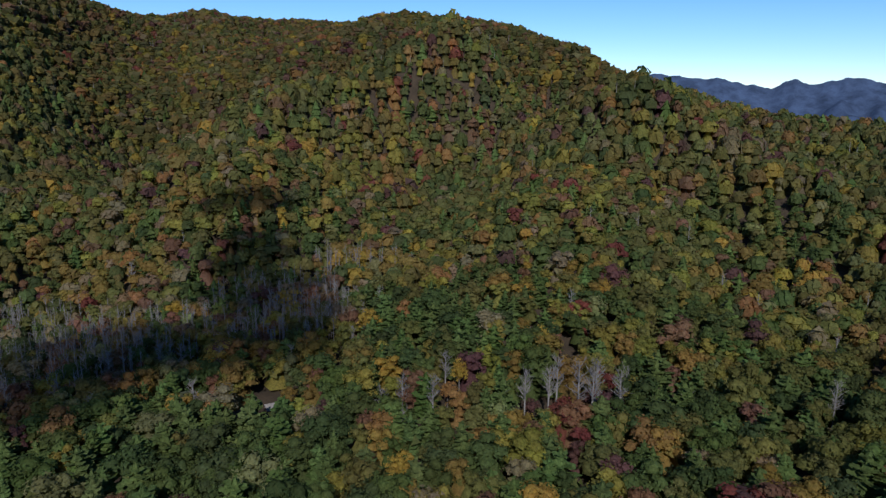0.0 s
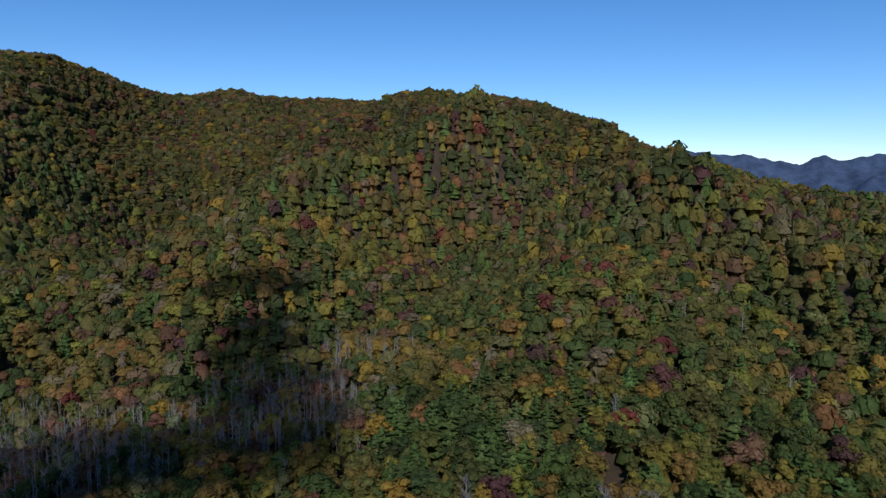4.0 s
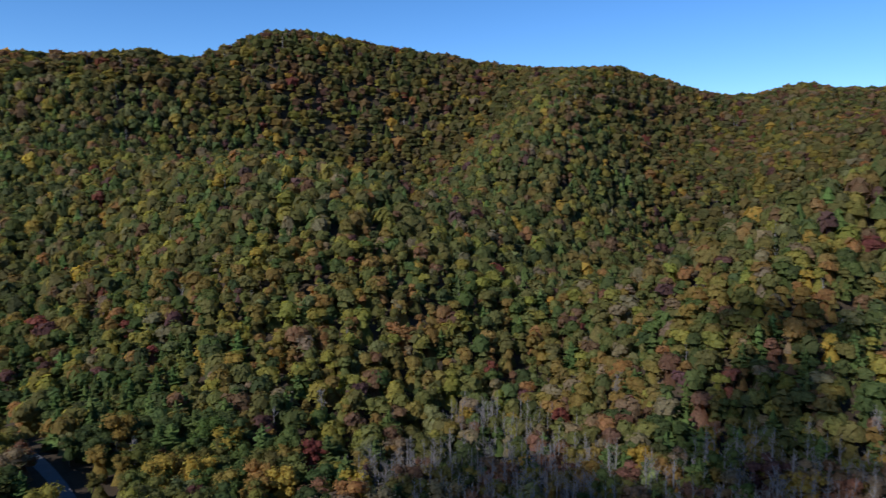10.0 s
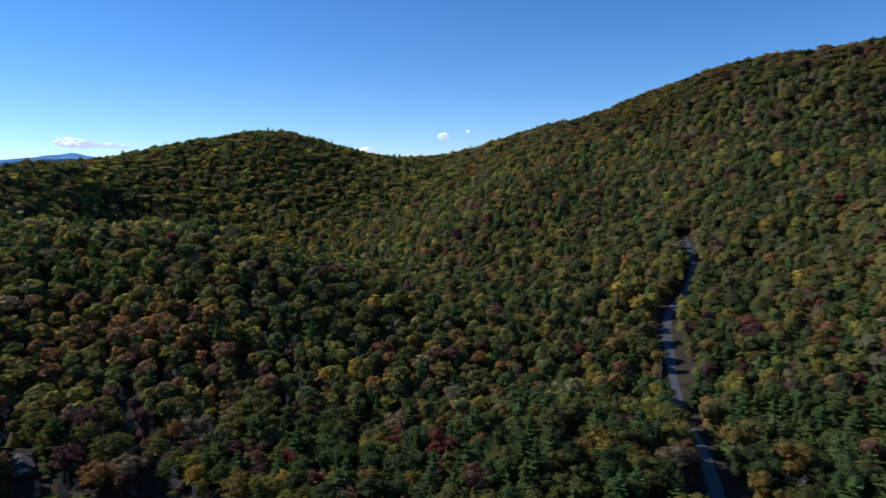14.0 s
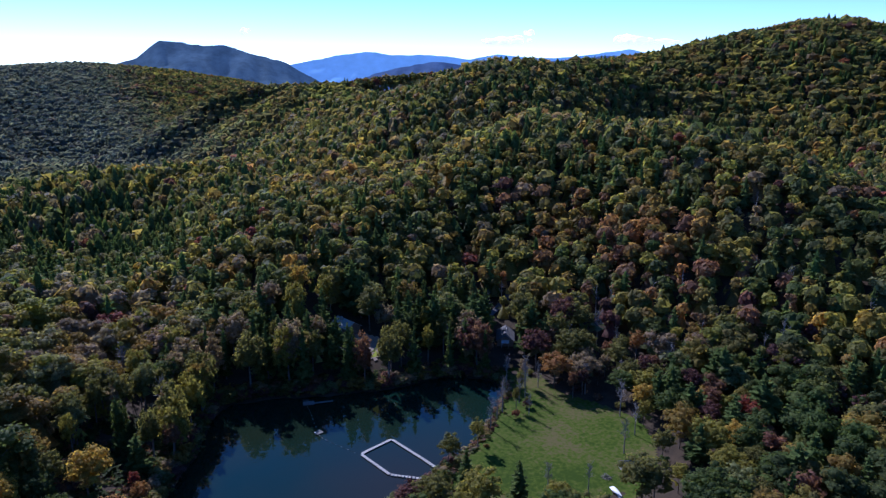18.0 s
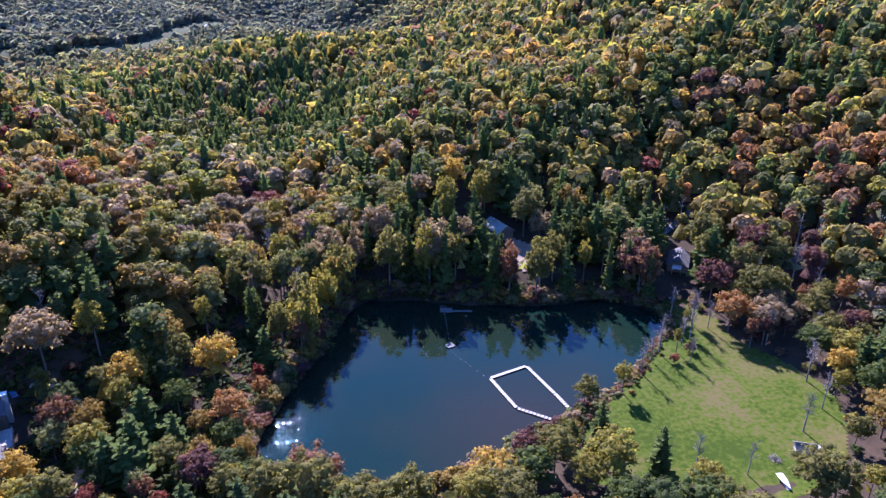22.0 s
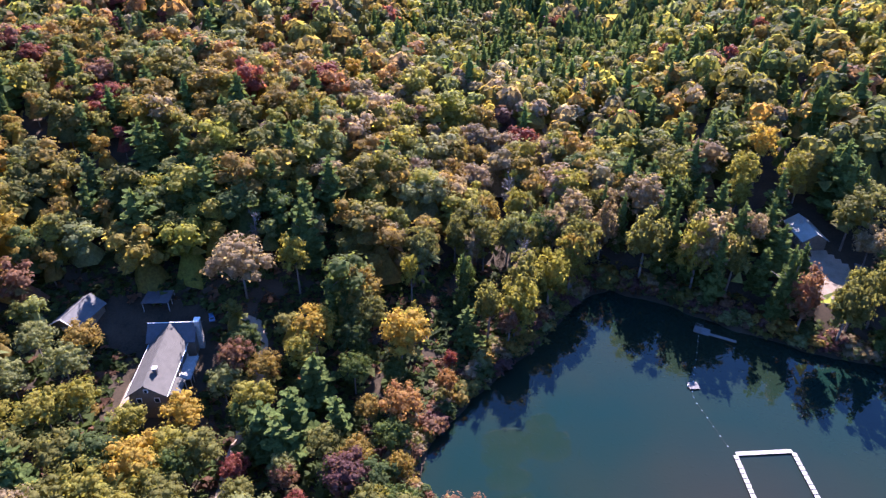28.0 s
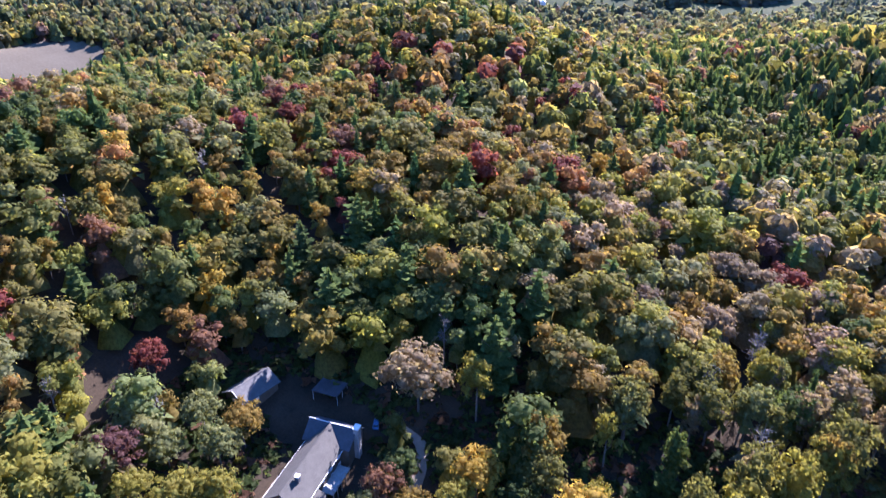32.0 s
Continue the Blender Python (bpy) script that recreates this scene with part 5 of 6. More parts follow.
raft = tagged(base_at("swim_platform", -180.4, -124.6, 0.0, 160), "grey timber swim platform with a railing near the shore", "platform")
part("deck", block((5.2, 3.6, 0.2), (0, 0, 0.35), (0, 0, 0), 0.03), GREY_WOOD, raft)
for k in range(10):
    part("board", block((0.48, 3.7, 0.05), (-2.34 + 0.52 * k, 0, 0.47)), GREY_WOOD, raft)
part("float", block((4.8, 3.2, 0.4), (0, 0, 0.1), (0, 0, 0), 0.08), RUBBER, raft)
for x, y in ((-2.5, -1.7), (-2.5, 0), (-2.5, 1.7), (0, -1.7), (0, 1.7)):
    part("rail_post", block((0.1, 0.1, 1.1), (x, y, 1.0)), GREY_WOOD, raft)
for z in (0.95, 1.5):
    part("rail", block((0.08, 3.5, 0.1), (-2.5, 0, z)), GREY_WOOD, raft)
    for y in (-1.7, 1.7):
        part("rail", block((2.5, 0.08, 0.1), (-1.25, y, z)), GREY_WOOD, raft)
ramp_walk = part("gangway", block((9.0, 1.1, 0.12), (6.8, -0.9, 0.6), (0, -2, 0), 0.02), GREY_WOOD, raft, "narrow gangway to the shore")
for k in range(9):
    part("board", block((0.9, 1.2, 0.04), (2.8 + 1.0 * k, -0.9, 0.66 + 0.03 * k)), GREY_WOOD, ramp_walk)

small = tagged(base_at("swim_raft", -173.9, -96.8, 0.0, 15), "small square grey swim raft moored in the pond", "raft")
part("deck", block((3.2, 2.8, 0.18), (0, 0, 0.3), (0, 0, 0), 0.03), GREY_WOOD, small)
for k in range(6):
    part("board", block((0.48, 2.9, 0.05), (-1.33 + 0.53 * k, 0, 0.42)), GREY_WOOD, small)
part("float", block((2.8, 2.4, 0.36), (0, 0, 0.08), (0, 0, 0), 0.06), RUBBER, small)
part("ladder", block((0.5, 0.08, 1.0), (1.7, 0, 0.5), (0, 12, 0)), TIN, small)

line = tagged(new("float_line"), "line of small white floats marking the swimming water", "float line")
rope_points = open_line([(-179, -122), (-177, -112), (-174.4, -100), (-173.4, -92), (-176.6, -83), (-181, -71.5)], 10)
for (x0, y0), (x1, y1) in zip(rope_points[:-1:3], rope_points[3::3]):
    part("rope", tube((x0, y0, 0.04), (x1, y1, 0.04), 0.03, None, 5), RUBBER, line)
for k, (x, y) in enumerate(rope_points):
    if k % 3 == 0:
        bm = bmesh.new()
        bmesh.ops.create_icosphere(bm, subdivisions=1, radius=0.16, matrix=pose(x, y, 0.06))
        part("float", bm, FLOAT, line)


# ---- lodge, camp and cabin round the pond ----
def gabled(name, x, y, turn, w, l, wall, rise, wall_mat, roof_mat, label, category, windows=3, z=None, group=""):
    """A gabled building with eaves, a door and windows."""
    o = base_at(name, x, y, z, turn)
    tagged(o, label, category, group)
    part("wall", solid([(-w / 2, -1.2), (w / 2, -1.2), (w / 2, wall), (0, wall + rise), (-w / 2, wall)], l), wall_mat, o)
    run = w / 2 + 0.6
    drop = rise * run / (w / 2)
    for side in (-1, 1):
        r = part("roof", roof_plane(run, drop, l + 1.4, 0.18, side), roof_mat, o)
        r.location = (0, 0, wall + rise + 0.2)
    part("ridge_cap", block((0.28, l + 1.3, 0.1), (0, 0, wall + rise + 0.22), (0, 0, 0), 0.03), roof_mat, o)
    part("door", block((1.0, 0.1, 2.05), (w * 0.2, l / 2 + 0.03, 1.03), (0, 0, 0), 0.02), WEATHERED, o)
    for k in range(windows):
        y2 = -l / 2 + l * (k + 0.5) / windows
        for side in (-1, 1):
            window(o, 1.0, 1.1, (side * (w / 2 + 0.02), y2, wall * 0.55), 90)
    return o


lodge = gabled("lodge", -221, -170, 12, 9, 14, 3.2, 2.8, LOG, GREY_ROOF, "timber lodge with a pale grey roof above the sandy bank", "lodge", 4)
part("chimney", block((1.0, 1.0, 3.0), (1.4, -2.0, 6.0), (0, 0, 0), 0.05), STONE, lodge, "stone chimney")
boathouse = gabled("camp_building", -299, -129, -38, 9, 16, 2.8, 2.6, LOG, DARK_SHINGLE, "dark-roofed camp building in shade at the pond's head", "building", 4)
part("roof_patch", block((2.6, 5.5, 0.06), (-2.6, 4.2, 4.0), (0, -30, 0), 0.02), TIN, boathouse, "pale patch of metal roofing")
part("roof_patch", block((0.5, 9.0, 0.06), (-0.6, -1.5, 5.28), (0, -30, 0), 0.02), TIN, boathouse, "pale strip of metal roofing")
porch = part("porch_roof", block((4.2, 3.6, 0.16), (0, 9.6, 2.7), (-10, 0, 0), 0.03), TIN, boathouse, "pale metal porch roof")
for x in (-1.9, 1.9):
    part("porch_post", block((0.16, 0.16, 3.2), (x, 11.0, 0.9)), WEATHERED, porch)
cabin = gabled("cabin", -261.5, -3.2, 62, 4.2, 5.2, 2.3, 1.4, WEATHERED, OLD_ROOF, "small grey plank cabin at the lawn's edge", "cabin", 1)
part("awning", block((3.6, 2.2, 0.08), (-0.3, 3.6, 2.0), (14, 0, 0), 0.02), WEATHERED, cabin, "pale plywood awning")
gabled("hillside_house", -689, 272, 20, 9, 13, 3.0, 2.4, SIDING, TIN, "far house with a pale roof among the trees", "house", 3)
for x, y, a in ((-275, -182, 15), (-300, -176, 40)):
    gabled("camp_hut", x, y, a, 5, 7, 2.4, 1.6, LOG, DARK_SHINGLE, "small dark camp hut under tall pines", "hut", 2, None, "camp huts")
farm_spots = ((-216, -1420, 10), (-167, -1375, 60), (-105, -1316, 20), (-110, -1205, 80), (-64, -1232, 30), (104, -872, 15), (-70, -1062, 70), (-55, -1068, 20), (-88, -1072, 40), (330, -975, 30))
for k, (x, y, a) in enumerate(farm_spots):
    gabled("farmhouse", x, y, a, 8, 12, 3.6, 2.4, WHITE_PAINT, TIN, "white farmhouse with a metal roof in the far valley", "farmhouse", 3, float(land(x, y)) + 1.8, "farmhouses")
car(-268, -151.5, 95, BLUE_PAINT, "dark blue car parked on the shaded lane")
car(-286, -151.2, 85, speckled("silver car paint", (0.35, 0.36, 0.38), (0.5, 0.51, 0.53), 0.8, 0.3, 0.0), "silver car parked on the shaded lane")


def bench_table(x, y, turn):
    o = base_at("picnic_table", x, y, None, turn)
    tagged(o, "weathered wooden picnic table on the lawn", "table")
    part("tabletop", block((1.9, 0.78, 0.06), (0, 0, 0.75), (0, 0, 0), 0.01), SIDING, o)
    for s in (-1, 1):
        part("bench", block((1.9, 0.28, 0.05), (0, s * 0.72, 0.45), (0, 0, 0), 0.01), SIDING, o)
        part("leg", block((0.08, 1.6, 0.1), (s * 0.7, 0, 0.38), (0, 0, 0)), SIDING, o)
        for q in (-1, 1):
            part("brace", block((0.07, 0.1, 0.9), (s * 0.7, q * 0.42, 0.38), (q * 28, 0, 0)), SIDING, o)


bench_table(-211.8, -41.0, 20)
bench_table(-208.5, -36.5, 60)


def boat(x, y, turn):
    o = base_at("covered_boat", x, y, None, turn)
    tagged(o, "white boat under a pale cover on a trailer", "boat")
    bm = bmesh.new()
    rings = []
    for k in range(9):
        s = k / 8
        w = 1.0 * math.sin(min(s * 2.4, 1.57)) * (1 - 0.1 * s) if k else 0.05
        y2 = -3.2 + 6.4 * s
        rings.append([bm.verts.new((w * px, y2, 0.75 + pz * (0.75 - 0.2 * s))) for px, pz in ((-1, 1), (-0.75, 0.25), (0, 0), (0.75, 0.25), (1, 1))])
    for a, b in zip(rings, rings[1:]):
        for i in range(4):
            bm.faces.new((a[i], a[i + 1], b[i + 1], b[i]))
    bm.faces.new(rings[-1])
    part("hull", bm, WHITE_PAINT, o)
    bm = bmesh.new()
    tops = []
    for k in range(9):
        s = k / 8
        w = 1.05 * math.sin(min(s * 2.4, 1.57)) if k else 0.08
        tops.append([bm.verts.new((w * px, -3.25 + 6.5 * s, 0.75 + 0.74 - 0.18 * s + pz * math.sin(s * 3.1) * 0.55)) for px, pz in ((-1, 0), (-0.5, 0.8), (0, 1), (0.5, 0.8), (1, 0))])
    for a, b in zip(tops, tops[1:]):
        for i in range(4):
            bm.faces.new((a[i], a[i + 1], b[i + 1], b[i]))
    part("cover", bm, CLOTH, o, "pale grey boat cover")
    part("trailer_frame", block((1.2, 6.0, 0.12), (0, 0, 0.62)), TIN, o)
    for s in (-1, 1):
        w = part("wheel", tube((s * 0.75, 0.9, 0.34), (s * 0.98, 0.9, 0.34), 0.34, None, 12), RUBBER, o)
        part("rim", tube((s * 0.97, 0.9, 0.34), (s * 0.99, 0.9, 0.34), 0.18, None, 8), TIN, w)


boat(-245.6, 6.5, 168)
pile = tagged(base_at("brush_pile", -250.8, -3.0), "heap of cut grey branches and logs on the grass", "brush pile")
for k in range(26):
    a = rng.uniform(0, 6.28)
    c = np.array([rng.normal(0, 0.9), rng.normal(0, 0.8), 0.25 + abs(rng.normal(0, 0.35))])
    d = np.array([math.cos(a), math.sin(a), rng.normal(0, 0.2)]) * rng.uniform(0.7, 1.7)
    part("branch", tube(c - d, c + d, rng.uniform(0.05, 0.13), 0.04, 6), BARK if k % 3 else PALE_BARK, pile)
hut = tagged(base_at("log_deck", -74, 287, None, 25), "pale timber platform of sawn logs in the forest clearing", "platform")
for k in range(9):
    part("log", tube((-4.2, -3.2 + 0.8 * k, 0.5), (4.2, -3.2 + 0.8 * k, 0.55), 0.36, 0.32, 9), PALE_BARK, hut)
for k in range(3):
    part("bearer", tube((-3.2 + 3.2 * k, -3.6, 0.12), (-3.2 + 3.2 * k, 3.6, 0.12), 0.22, None, 8), BARK, hut)

# ---- shrubs along the shore ----
shrub_tones = ("olive", "rust", "tan", "wine", "ochre", "dark", "sage")
stretch = list(SHORE)
for k, (x, y) in enumerate(stretch):
    nx, ny = x + 178, y + 82
    far = math.hypot(nx, ny)
    if reach(np.array([x + nx / far * 3]), np.array([y + ny / far * 3]), LAWN)[0] < 0 and k % 3:
        continue
    for q in range(3 if ny < 0 and k % 2 else 2):
        off = rng.uniform(0.2, 4.2) + 1.6 * q
        tx, ty = x + nx / far * off + rng.normal(0, 1), y + ny / far * off + rng.normal(0, 1)
        if reach(np.array([tx]), np.array([ty]), SHORE)[0] < 0.2:
            continue
        r = rng.uniform(1.4, 2.6) * (0.6 if reach(np.array([tx]), np.array([ty]), LAWN)[0] < 3 else 1.9)
        s = new("shrub", crown_mesh("shrub", int(rng.integers(0, 6)), shrub_tones[int(rng.integers(0, 7))]))
        s.matrix_world = pose(tx, ty, float(land(tx, ty)) + r * 0.42, 0, 0, rng.uniform(0, 360)) @ Matrix.Diagonal((r, r, r * 0.8, 1))
        tagged(s, "low leafy autumn shrub overhanging the pond's edge", "shrub", "shrubs along the shore")

# ---- shrubs and saplings round the house and the lawn ----
for x, y, r, tone in ((-35, -78, 1.6, "lime"), (-38, -69, 2.2, "olive"), (-33, -90, 2.0, "green"), (-37, -84, 2.6, "tan"), (-44, -96, 3.0, "dark"), (-12, -102, 2.6, "dark"), (2, -100, 2.4, "green"), (14, -92, 2.2, "olive"), (25, -84, 2.8, "dark"), (26, -72, 2.4, "sage"), (10, -62, 2.6, "olive"), (2, -60, 2.2, "lime"), (-6, -50, 2.4, "ochre"), (-26, -46, 2.2, "lime"), (-36, -52, 2.0, "rust"), (-50, -58, 2.0, "wine"), (-292, -64, 2.4, "wine"), (-294, -52, 2.6, "rust"), (-296, -40, 2.8, "olive"), (-295, -28, 2.4, "green"), (-288, -12, 2.6, "lime"), (-291, -76, 2.4, "rust"), (-286, -92, 2.6, "olive"), (-282, -103, 2.2, "tan"), (-276, 2, 2.6, "green")):
    s = new("shrub", crown_mesh("shrub", int(rng.integers(0, 6)), tone))
    s.matrix_world = pose(x, y, float(land(x, y)) + r * 0.42, 0, 0, rng.uniform(0, 360)) @ Matrix.Diagonal((r, r, r * 0.85, 1))
    tagged(s, f"{WORDS[tone]} rounded shrub at the edge of the clearing", "shrub", "shrubs at the clearings")

# ---- undergrowth on the banks round the pond ----
BANK_PARTS = []
n = 4200
along = rng.integers(0, len(SHORE), n)
tx, ty = SHORE[along, 0] + rng.normal(0, 7, n), SHORE[along, 1] + rng.normal(0, 7, n)
edge = reach(tx, ty, SHORE)
ok = (edge > 0.3) & (edge < 13) & (reach(tx, ty, LAWN) > 1.0) & (reach(tx, ty, SANDY_BANK) > 0.5)
tx, ty = tx[ok], ty[ok]
n = len(tx)
tones = TONE[[NAMES.index(k) for k in ("olive", "dark", "rust", "green", "tan", "ochre")]][rng.integers(0, 6, n)] * rng.uniform(0.6, 1.1, (n, 1))
which = rng.integers(0, len(THICKETS), n)
for k, template in enumerate(THICKETS):
    m = which == k
    low = rng.uniform(0.9, 2.4, m.sum())
    planted(BANK_PARTS, template, tx[m], ty[m], land(tx[m], ty[m]), rng.uniform(0, 6.28, m.sum()), low * 1.5, low, tones[m])
# pale reeds and brush on the low shore by the dock
n = 900
tx, ty = rng.uniform(-206, -112, n), rng.uniform(-46, -6, n)
ok = (reach(tx, ty, SHORE) > -1.5) & (reach(tx, ty, SHORE) < 13) & (reach(tx, ty, LAWN) > 0)
tx, ty = tx[ok], ty[ok]
n = len(tx)
tones = TONE[[NAMES.index(k) for k in ("tan", "tan", "sage", "rust", "bare")]][rng.integers(0, 5, n)] * rng.uniform(0.7, 1.15, (n, 1))
which = rng.integers(0, len(THICKETS), n)
for k, template in enumerate(THICKETS):
    m = which == k
    low = rng.uniform(0.7, 2.2, m.sum())
    planted(BANK_PARTS, template, tx[m], ty[m], np.maximum(land(tx[m], ty[m]), -0.2), rng.uniform(0, 6.28, m.sum()), low * 0.9, low, tones[m])
# and dark thickets added to deepen the shade between the house and the pond
n = 3600
tx, ty = rng.uniform(-128, 34, n), rng.uniform(-142, -18, n)
ok = (reach(tx, ty, SHORE) > 3) & (reach(tx, ty, YARD) > -6) & (to_line(tx, ty, DRIVE) > 2.2) & ((np.abs(tx + 18) > 12) | (np.abs(ty + 65) > 18))
tx, ty = tx[ok], ty[ok]
n = len(tx)
tones = TONE[[NAMES.index(k) for k in ("dark", "pine", "dark", "green", "rust")]][rng.integers(0, 5, n)] * rng.uniform(0.6, 1.0, (n, 1))
# and along the cleared strip over the ridge, darkened to stand in for shade
along = rng.integers(0, len(CUT), 500)
tx, ty = np.concatenate([tx, CUT[along, 0] + rng.normal(0, 5, 500)]), np.concatenate([ty, CUT[along, 1] + rng.normal(0, 5, 500)])
tones = np.vstack([tones, TONE[[NAMES.index("dark")]] * rng.uniform(0.5, 0.9, (500, 1))])
n = len(tx)
which = rng.integers(0, len(THICKETS), n)
for k, template in enumerate(THICKETS):
    m = which == k
    low = rng.uniform(1.0, 3.0, m.sum())
    planted(BANK_PARTS, template, tx[m], ty[m], land(tx[m], ty[m]), rng.uniform(0, 6.28, m.sum()), low * 1.4, low, tones[m])
bank = wood("bank_undergrowth", BANK_PARTS, LEAF, "low tangled undergrowth on the banks, darkened to deepen wood-floor shade")
bank["category"] = "undergrowth"

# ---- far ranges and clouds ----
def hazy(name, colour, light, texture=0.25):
    """A far backdrop of distance: the haze of miles of air, painted into its colour and emission."""
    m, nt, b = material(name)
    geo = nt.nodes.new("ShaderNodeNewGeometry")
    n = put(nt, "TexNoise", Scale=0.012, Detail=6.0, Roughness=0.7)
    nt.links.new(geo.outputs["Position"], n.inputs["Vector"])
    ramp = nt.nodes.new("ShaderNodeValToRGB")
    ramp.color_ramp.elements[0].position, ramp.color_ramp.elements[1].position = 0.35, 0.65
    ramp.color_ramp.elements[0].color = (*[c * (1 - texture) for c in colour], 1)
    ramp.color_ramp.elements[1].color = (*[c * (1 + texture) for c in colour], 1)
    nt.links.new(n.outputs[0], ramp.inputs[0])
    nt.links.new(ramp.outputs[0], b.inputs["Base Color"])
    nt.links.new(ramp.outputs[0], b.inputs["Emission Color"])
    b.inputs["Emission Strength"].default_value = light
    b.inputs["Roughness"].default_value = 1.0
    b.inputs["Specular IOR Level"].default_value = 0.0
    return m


def far_range(name, label, centre, distance, deep, marks, mat, rough=14.0, base=-150.0):
    """A range of hills at a distance from a place: (bearing, height of the crest) along it, with spurs running down."""
    bear = np.linspace(marks[0][0], marks[-1][0], 150)
    crest = np.interp(bear, [m[0] for m in marks], [m[1] for m in marks])
    crest = crest + (drift(bear * 40, bear * 0, 22, 3) - 0.5) * rough + (drift(bear * 40, bear * 0, 7, 4) - 0.5) * rough * 0.4
    rows = []
    for k in range(14):
        s = k / 13
        spur = ((drift(bear * 60 + k * 14, bear * 0 + k * 40, 90, 8) - 0.5) * 0.3 + (drift(bear * 60, bear * 0 + k * 40, 45, 9) - 0.5) * 0.12) * math.sin(math.pi * s)
        d = distance - deep * s
        z = base + (crest - base) * np.clip(1 - s ** 0.85 + spur, 0, 1.0)
        rows.append(np.stack([centre[0] + d * np.sin(np.radians(bear)), centre[1] + d * np.cos(np.radians(bear)), z], 1))
    n = len(bear)
    faces = [(k * n + i, k * n + i + 1, (k + 1) * n + i + 1, (k + 1) * n + i) for k in range(13) for i in range(n - 1)]
    ob = new(name, mesh_of(name, np.vstack(rows), faces, None, True))
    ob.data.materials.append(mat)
    return tagged(ob, label, "mountains", kind="structure")


MOUNTAIN_HAZE = hazy("haze-blue far forest", (0.055, 0.085, 0.15), 0.35)
RANGE_HAZE = hazy("haze-blue farthest range", (0.16, 0.3, 0.5), 0.42, 0.08)
BUTTE_HAZE = hazy("haze-toned far forest", (0.06, 0.095, 0.13), 0.3)
NORTH_HAZE = hazy("haze-toned far north forest", (0.034, 0.05, 0.088), 0.25, 0.35)
far_range("mountains_north", "far blue forested mountains under a clear sky", (-60, 60), 4100, 900, [(10.7, 221), (16.3, 290), (18.9, 269), (22.2, 254), (25.0, 215), (26.1, 204), (26.8, 236), (27.5, 247), (28.5, 219), (29.7, 247), (31.4, 260), (33.1, 232), (35.7, 224), (39.0, 198)], NORTH_HAZE)
far_range("butte", "flat-topped blue mountain rising over the valley", (-60, 60), 3900, 1100, [(178.4, 164), (183.2, 198), (185.3, 207), (186.8, 175), (188.1, 192), (189.7, 228), (190.5, 270), (191.4, 314), (192.5, 310), (194.4, 292), (196.1, 296), (197.7, 260), (199.8, 223), (200.8, 203), (202.7, 128), (204.5, 67), (207.1, -26)], BUTTE_HAZE, 6.0, -220.0)
far_range("mountains_south", "pale blue mountain range on the horizon", (-60, 60), 4500, 500, [(197.5, 126), (201.4, 211), (202.7, 228), (204.5, 256), (207.2, 284), (209.0, 260), (211.7, 263), (213.6, 253), (215.4, 235), (217.7, 263), (220.0, 248), (222.3, 241), (224.5, 254), (228.0, 289), (229.8, 261), (232.3, 243), (238.1, 187)], RANGE_HAZE, 5.0)
far_range("foothills_south", "blue-green foothills before the far range", (-60, 60), 3700, 900, [(203.6, 43), (206.4, 114), (207.7, 143), (210.0, 180), (212.8, 209), (215.1, 192), (217.4, 220), (220.2, 208), (223.4, 213), (226.1, 232), (228.3, 237), (230.9, 211), (236.4, 154)], MOUNTAIN_HAZE, 5.0, -200.0)

# emission stands in for sunlight scattered through the far clouds
CLOUD = hazy("far cloud with painted glow", (0.85, 0.86, 0.88), 0.55, 0.04)
MIST = speckled("white cloud", (0.82, 0.82, 0.84), (0.9, 0.9, 0.9), 0.01, 1.0, 0.0)
# partly transparent, so the shade of the added cloud is less black
thin = MIST.node_tree.nodes.new("ShaderNodeBsdfTransparent")
veil = MIST.node_tree.nodes.new("ShaderNodeMixShader")
veil.inputs[0].default_value = 0.45
MIST.node_tree.links.new(MIST.node_tree.nodes["Principled BSDF"].outputs[0], veil.inputs[1])
MIST.node_tree.links.new(thin.outputs[0], veil.inputs[2])
MIST.node_tree.links.new(veil.outputs[0], MIST.node_tree.nodes["Material Output"].inputs["Surface"])


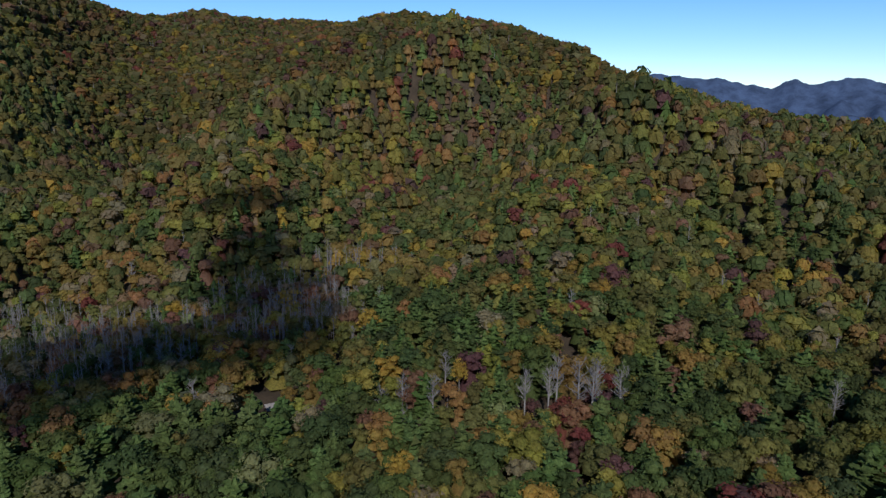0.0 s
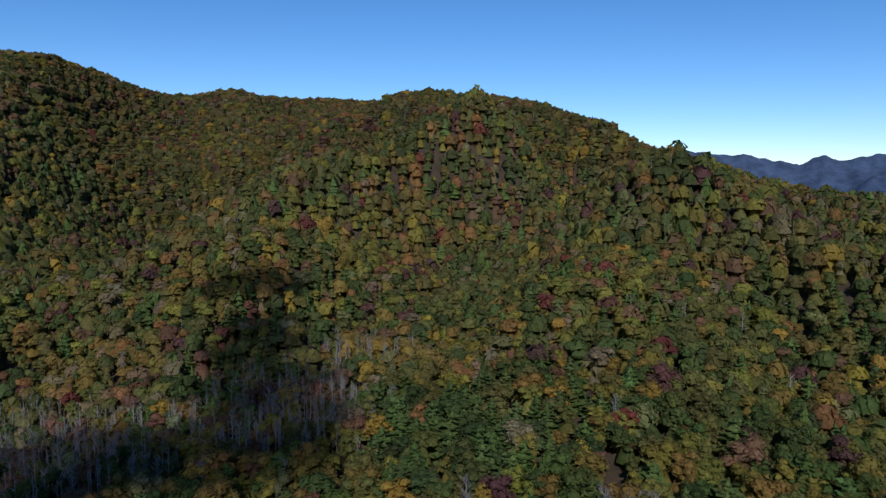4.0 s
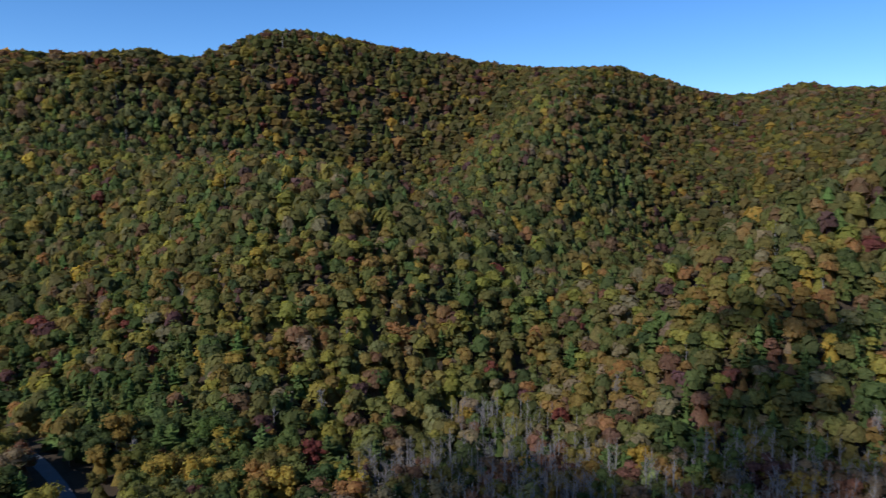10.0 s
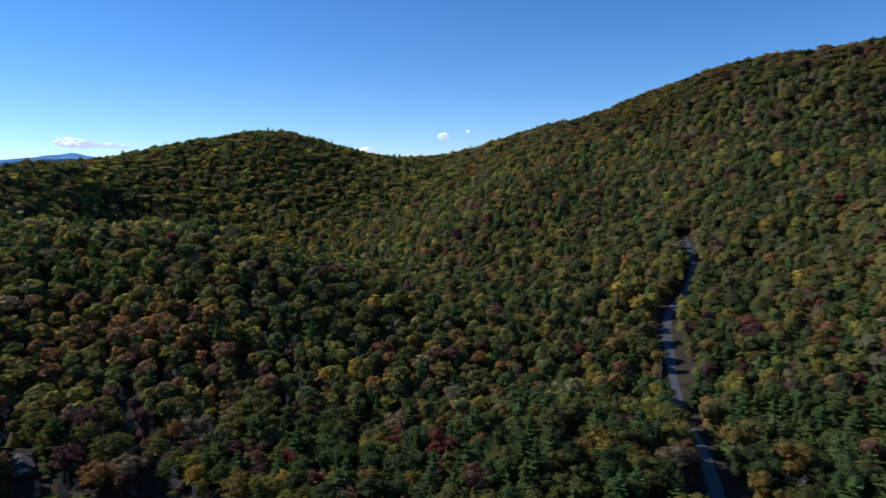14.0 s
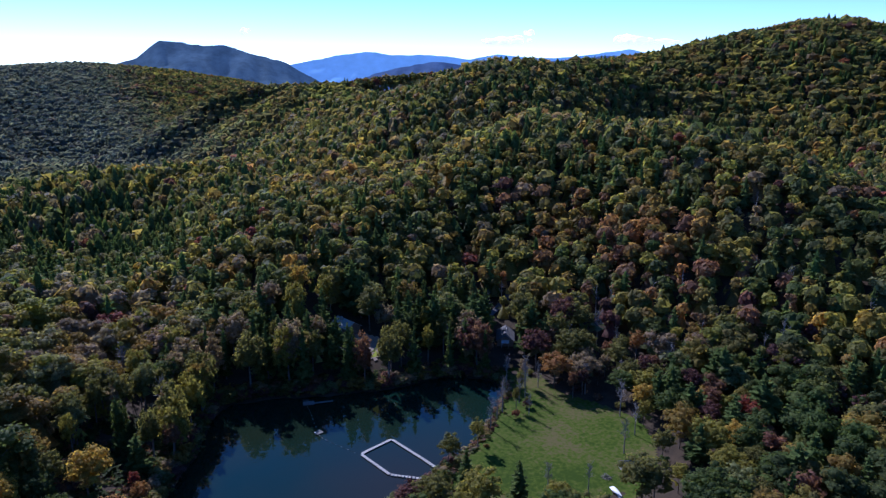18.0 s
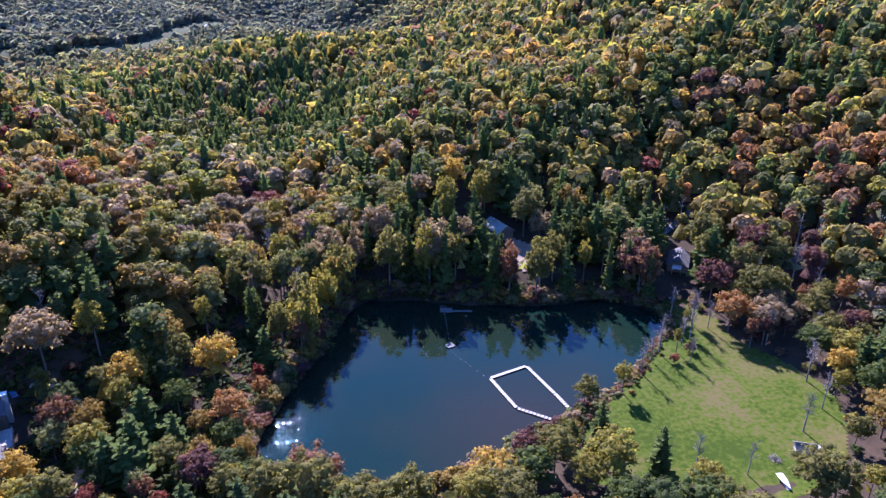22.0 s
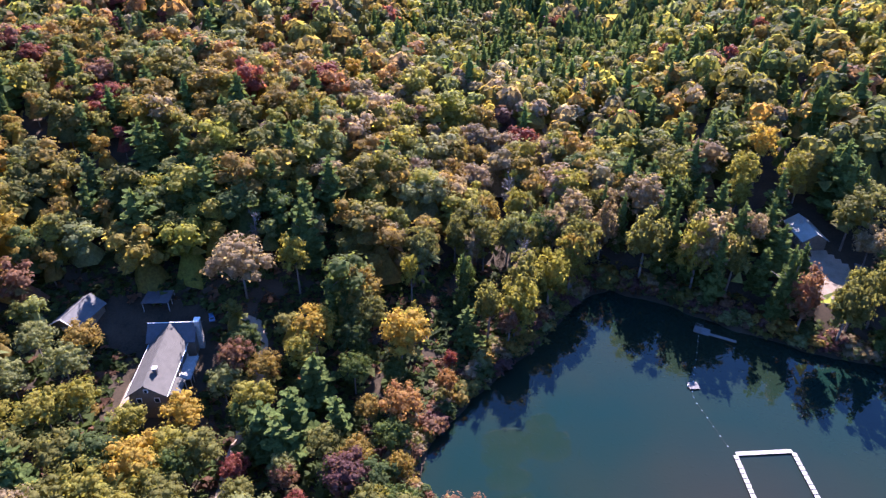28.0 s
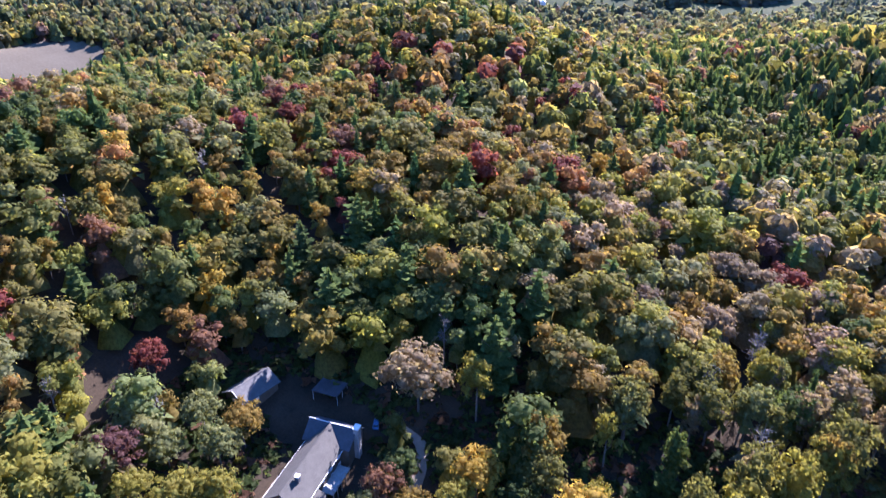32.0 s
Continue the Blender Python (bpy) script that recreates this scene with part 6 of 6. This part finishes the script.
def cloud(x, y, z, wide, deep, tall, lumps, label):
    """A small cumulus cloud of rounded heaps."""
    s = Shape()
    for k in range(lumps):
        u = rng.uniform(-1, 1, 2)
        c = np.array([u[0] * wide * 0.75, u[1] * deep * 0.6, rng.uniform(-0.2, 0.5) * tall])
        r = rng.uniform(0.45, 0.65) * (1 - 0.5 * abs(u[0]))
        s.add(ICO2_V * (1 + rng.normal(0, 0.05, (len(ICO2_V), 1))) * np.array([wide * r * 0.8, deep * r, tall * r * 1.6]) + c, ICO2_F)
    v, f = s.done()
    ob = new("cloud", mesh_of("cloud", v, f, None, True))
    ob.location = (x, y, z)
    ob.data.materials.append(CLOUD)
    return tagged(ob, label, "cloud")


cloud(-2674, -3262, 327, 150, 90, 22, 14, "flat white cumulus cloud low over the far range")
cloud(-2823, -3207, 381, 45, 27, 18, 6, "small white cloud above the far range")
cloud(-3275, -2855, 336, 120, 72, 30, 12, "white cumulus cloud behind the ridge")
cloud(-3455, -2729, 326, 120, 72, 14, 8, "thin white cloud behind the ridge")
cloud(-1330, -3951, 382, 42, 25, 20, 6, "small white cloud beside the butte")
cloud(-3799, -822, 366, 52, 31, 22, 7, "small grey-white cloud over the saddle")
cloud(-3829, -699, 397, 18, 10, 12, 3, "tiny white cloud over the saddle")
cloud(-3225, -2730, 324, 130, 78, 26, 10, "white cloud bank behind the rounded hill")
cloud(-2766, -3230, 337, 90, 54, 24, 9, "white cumulus cloud over the far range")
cloud(-3958, -1358, 294, 70, 42, 16, 6, "low white cloud behind the saddle")
cloud(-4044, -1370, 298, 120, 72, 22, 8, "low white cloud behind the saddle")
# an unseen cloud, added and shaped to shade the bare wood in the valley
shade = Shape()
for x, y, z, rx, ry, turn in ((-177, 341, 14, 47, 53, 30), (-163, 287, 16, 32, 32, 32), (-147, 518, 70, 38, 20, 18), (-131, 485, 50, 26, 16, 18), (-128, 460, 41, 35, 24, 18), (-110, 423, 29, 47, 33, 17), (-97, 374, 23, 47, 40, 18), (-94, 335, 20, 48, 33, 20), (-142, 331, 18, 32, 27, 28)):
    lump = ICO2_V * (1 + rng.normal(0, 0.08, (len(ICO2_V), 1))) * np.array([rx, ry * 0.8, 14])
    c, s = math.cos(radians(turn)), math.sin(radians(turn))
    lump = np.stack([lump[:, 0] * c - lump[:, 1] * s, lump[:, 0] * s + lump[:, 1] * c, lump[:, 2]], 1)
    shade.add(lump + np.array([x, y, z]) + np.array(SUN_WAY) * 1500, ICO2_F)
overhead = new("cloud", mesh_of("cloud", *shade.done(), None, True))
overhead.data.materials.append(MIST)
tagged(overhead, "unseen ragged white cloud added to shade the valley wood", "cloud")
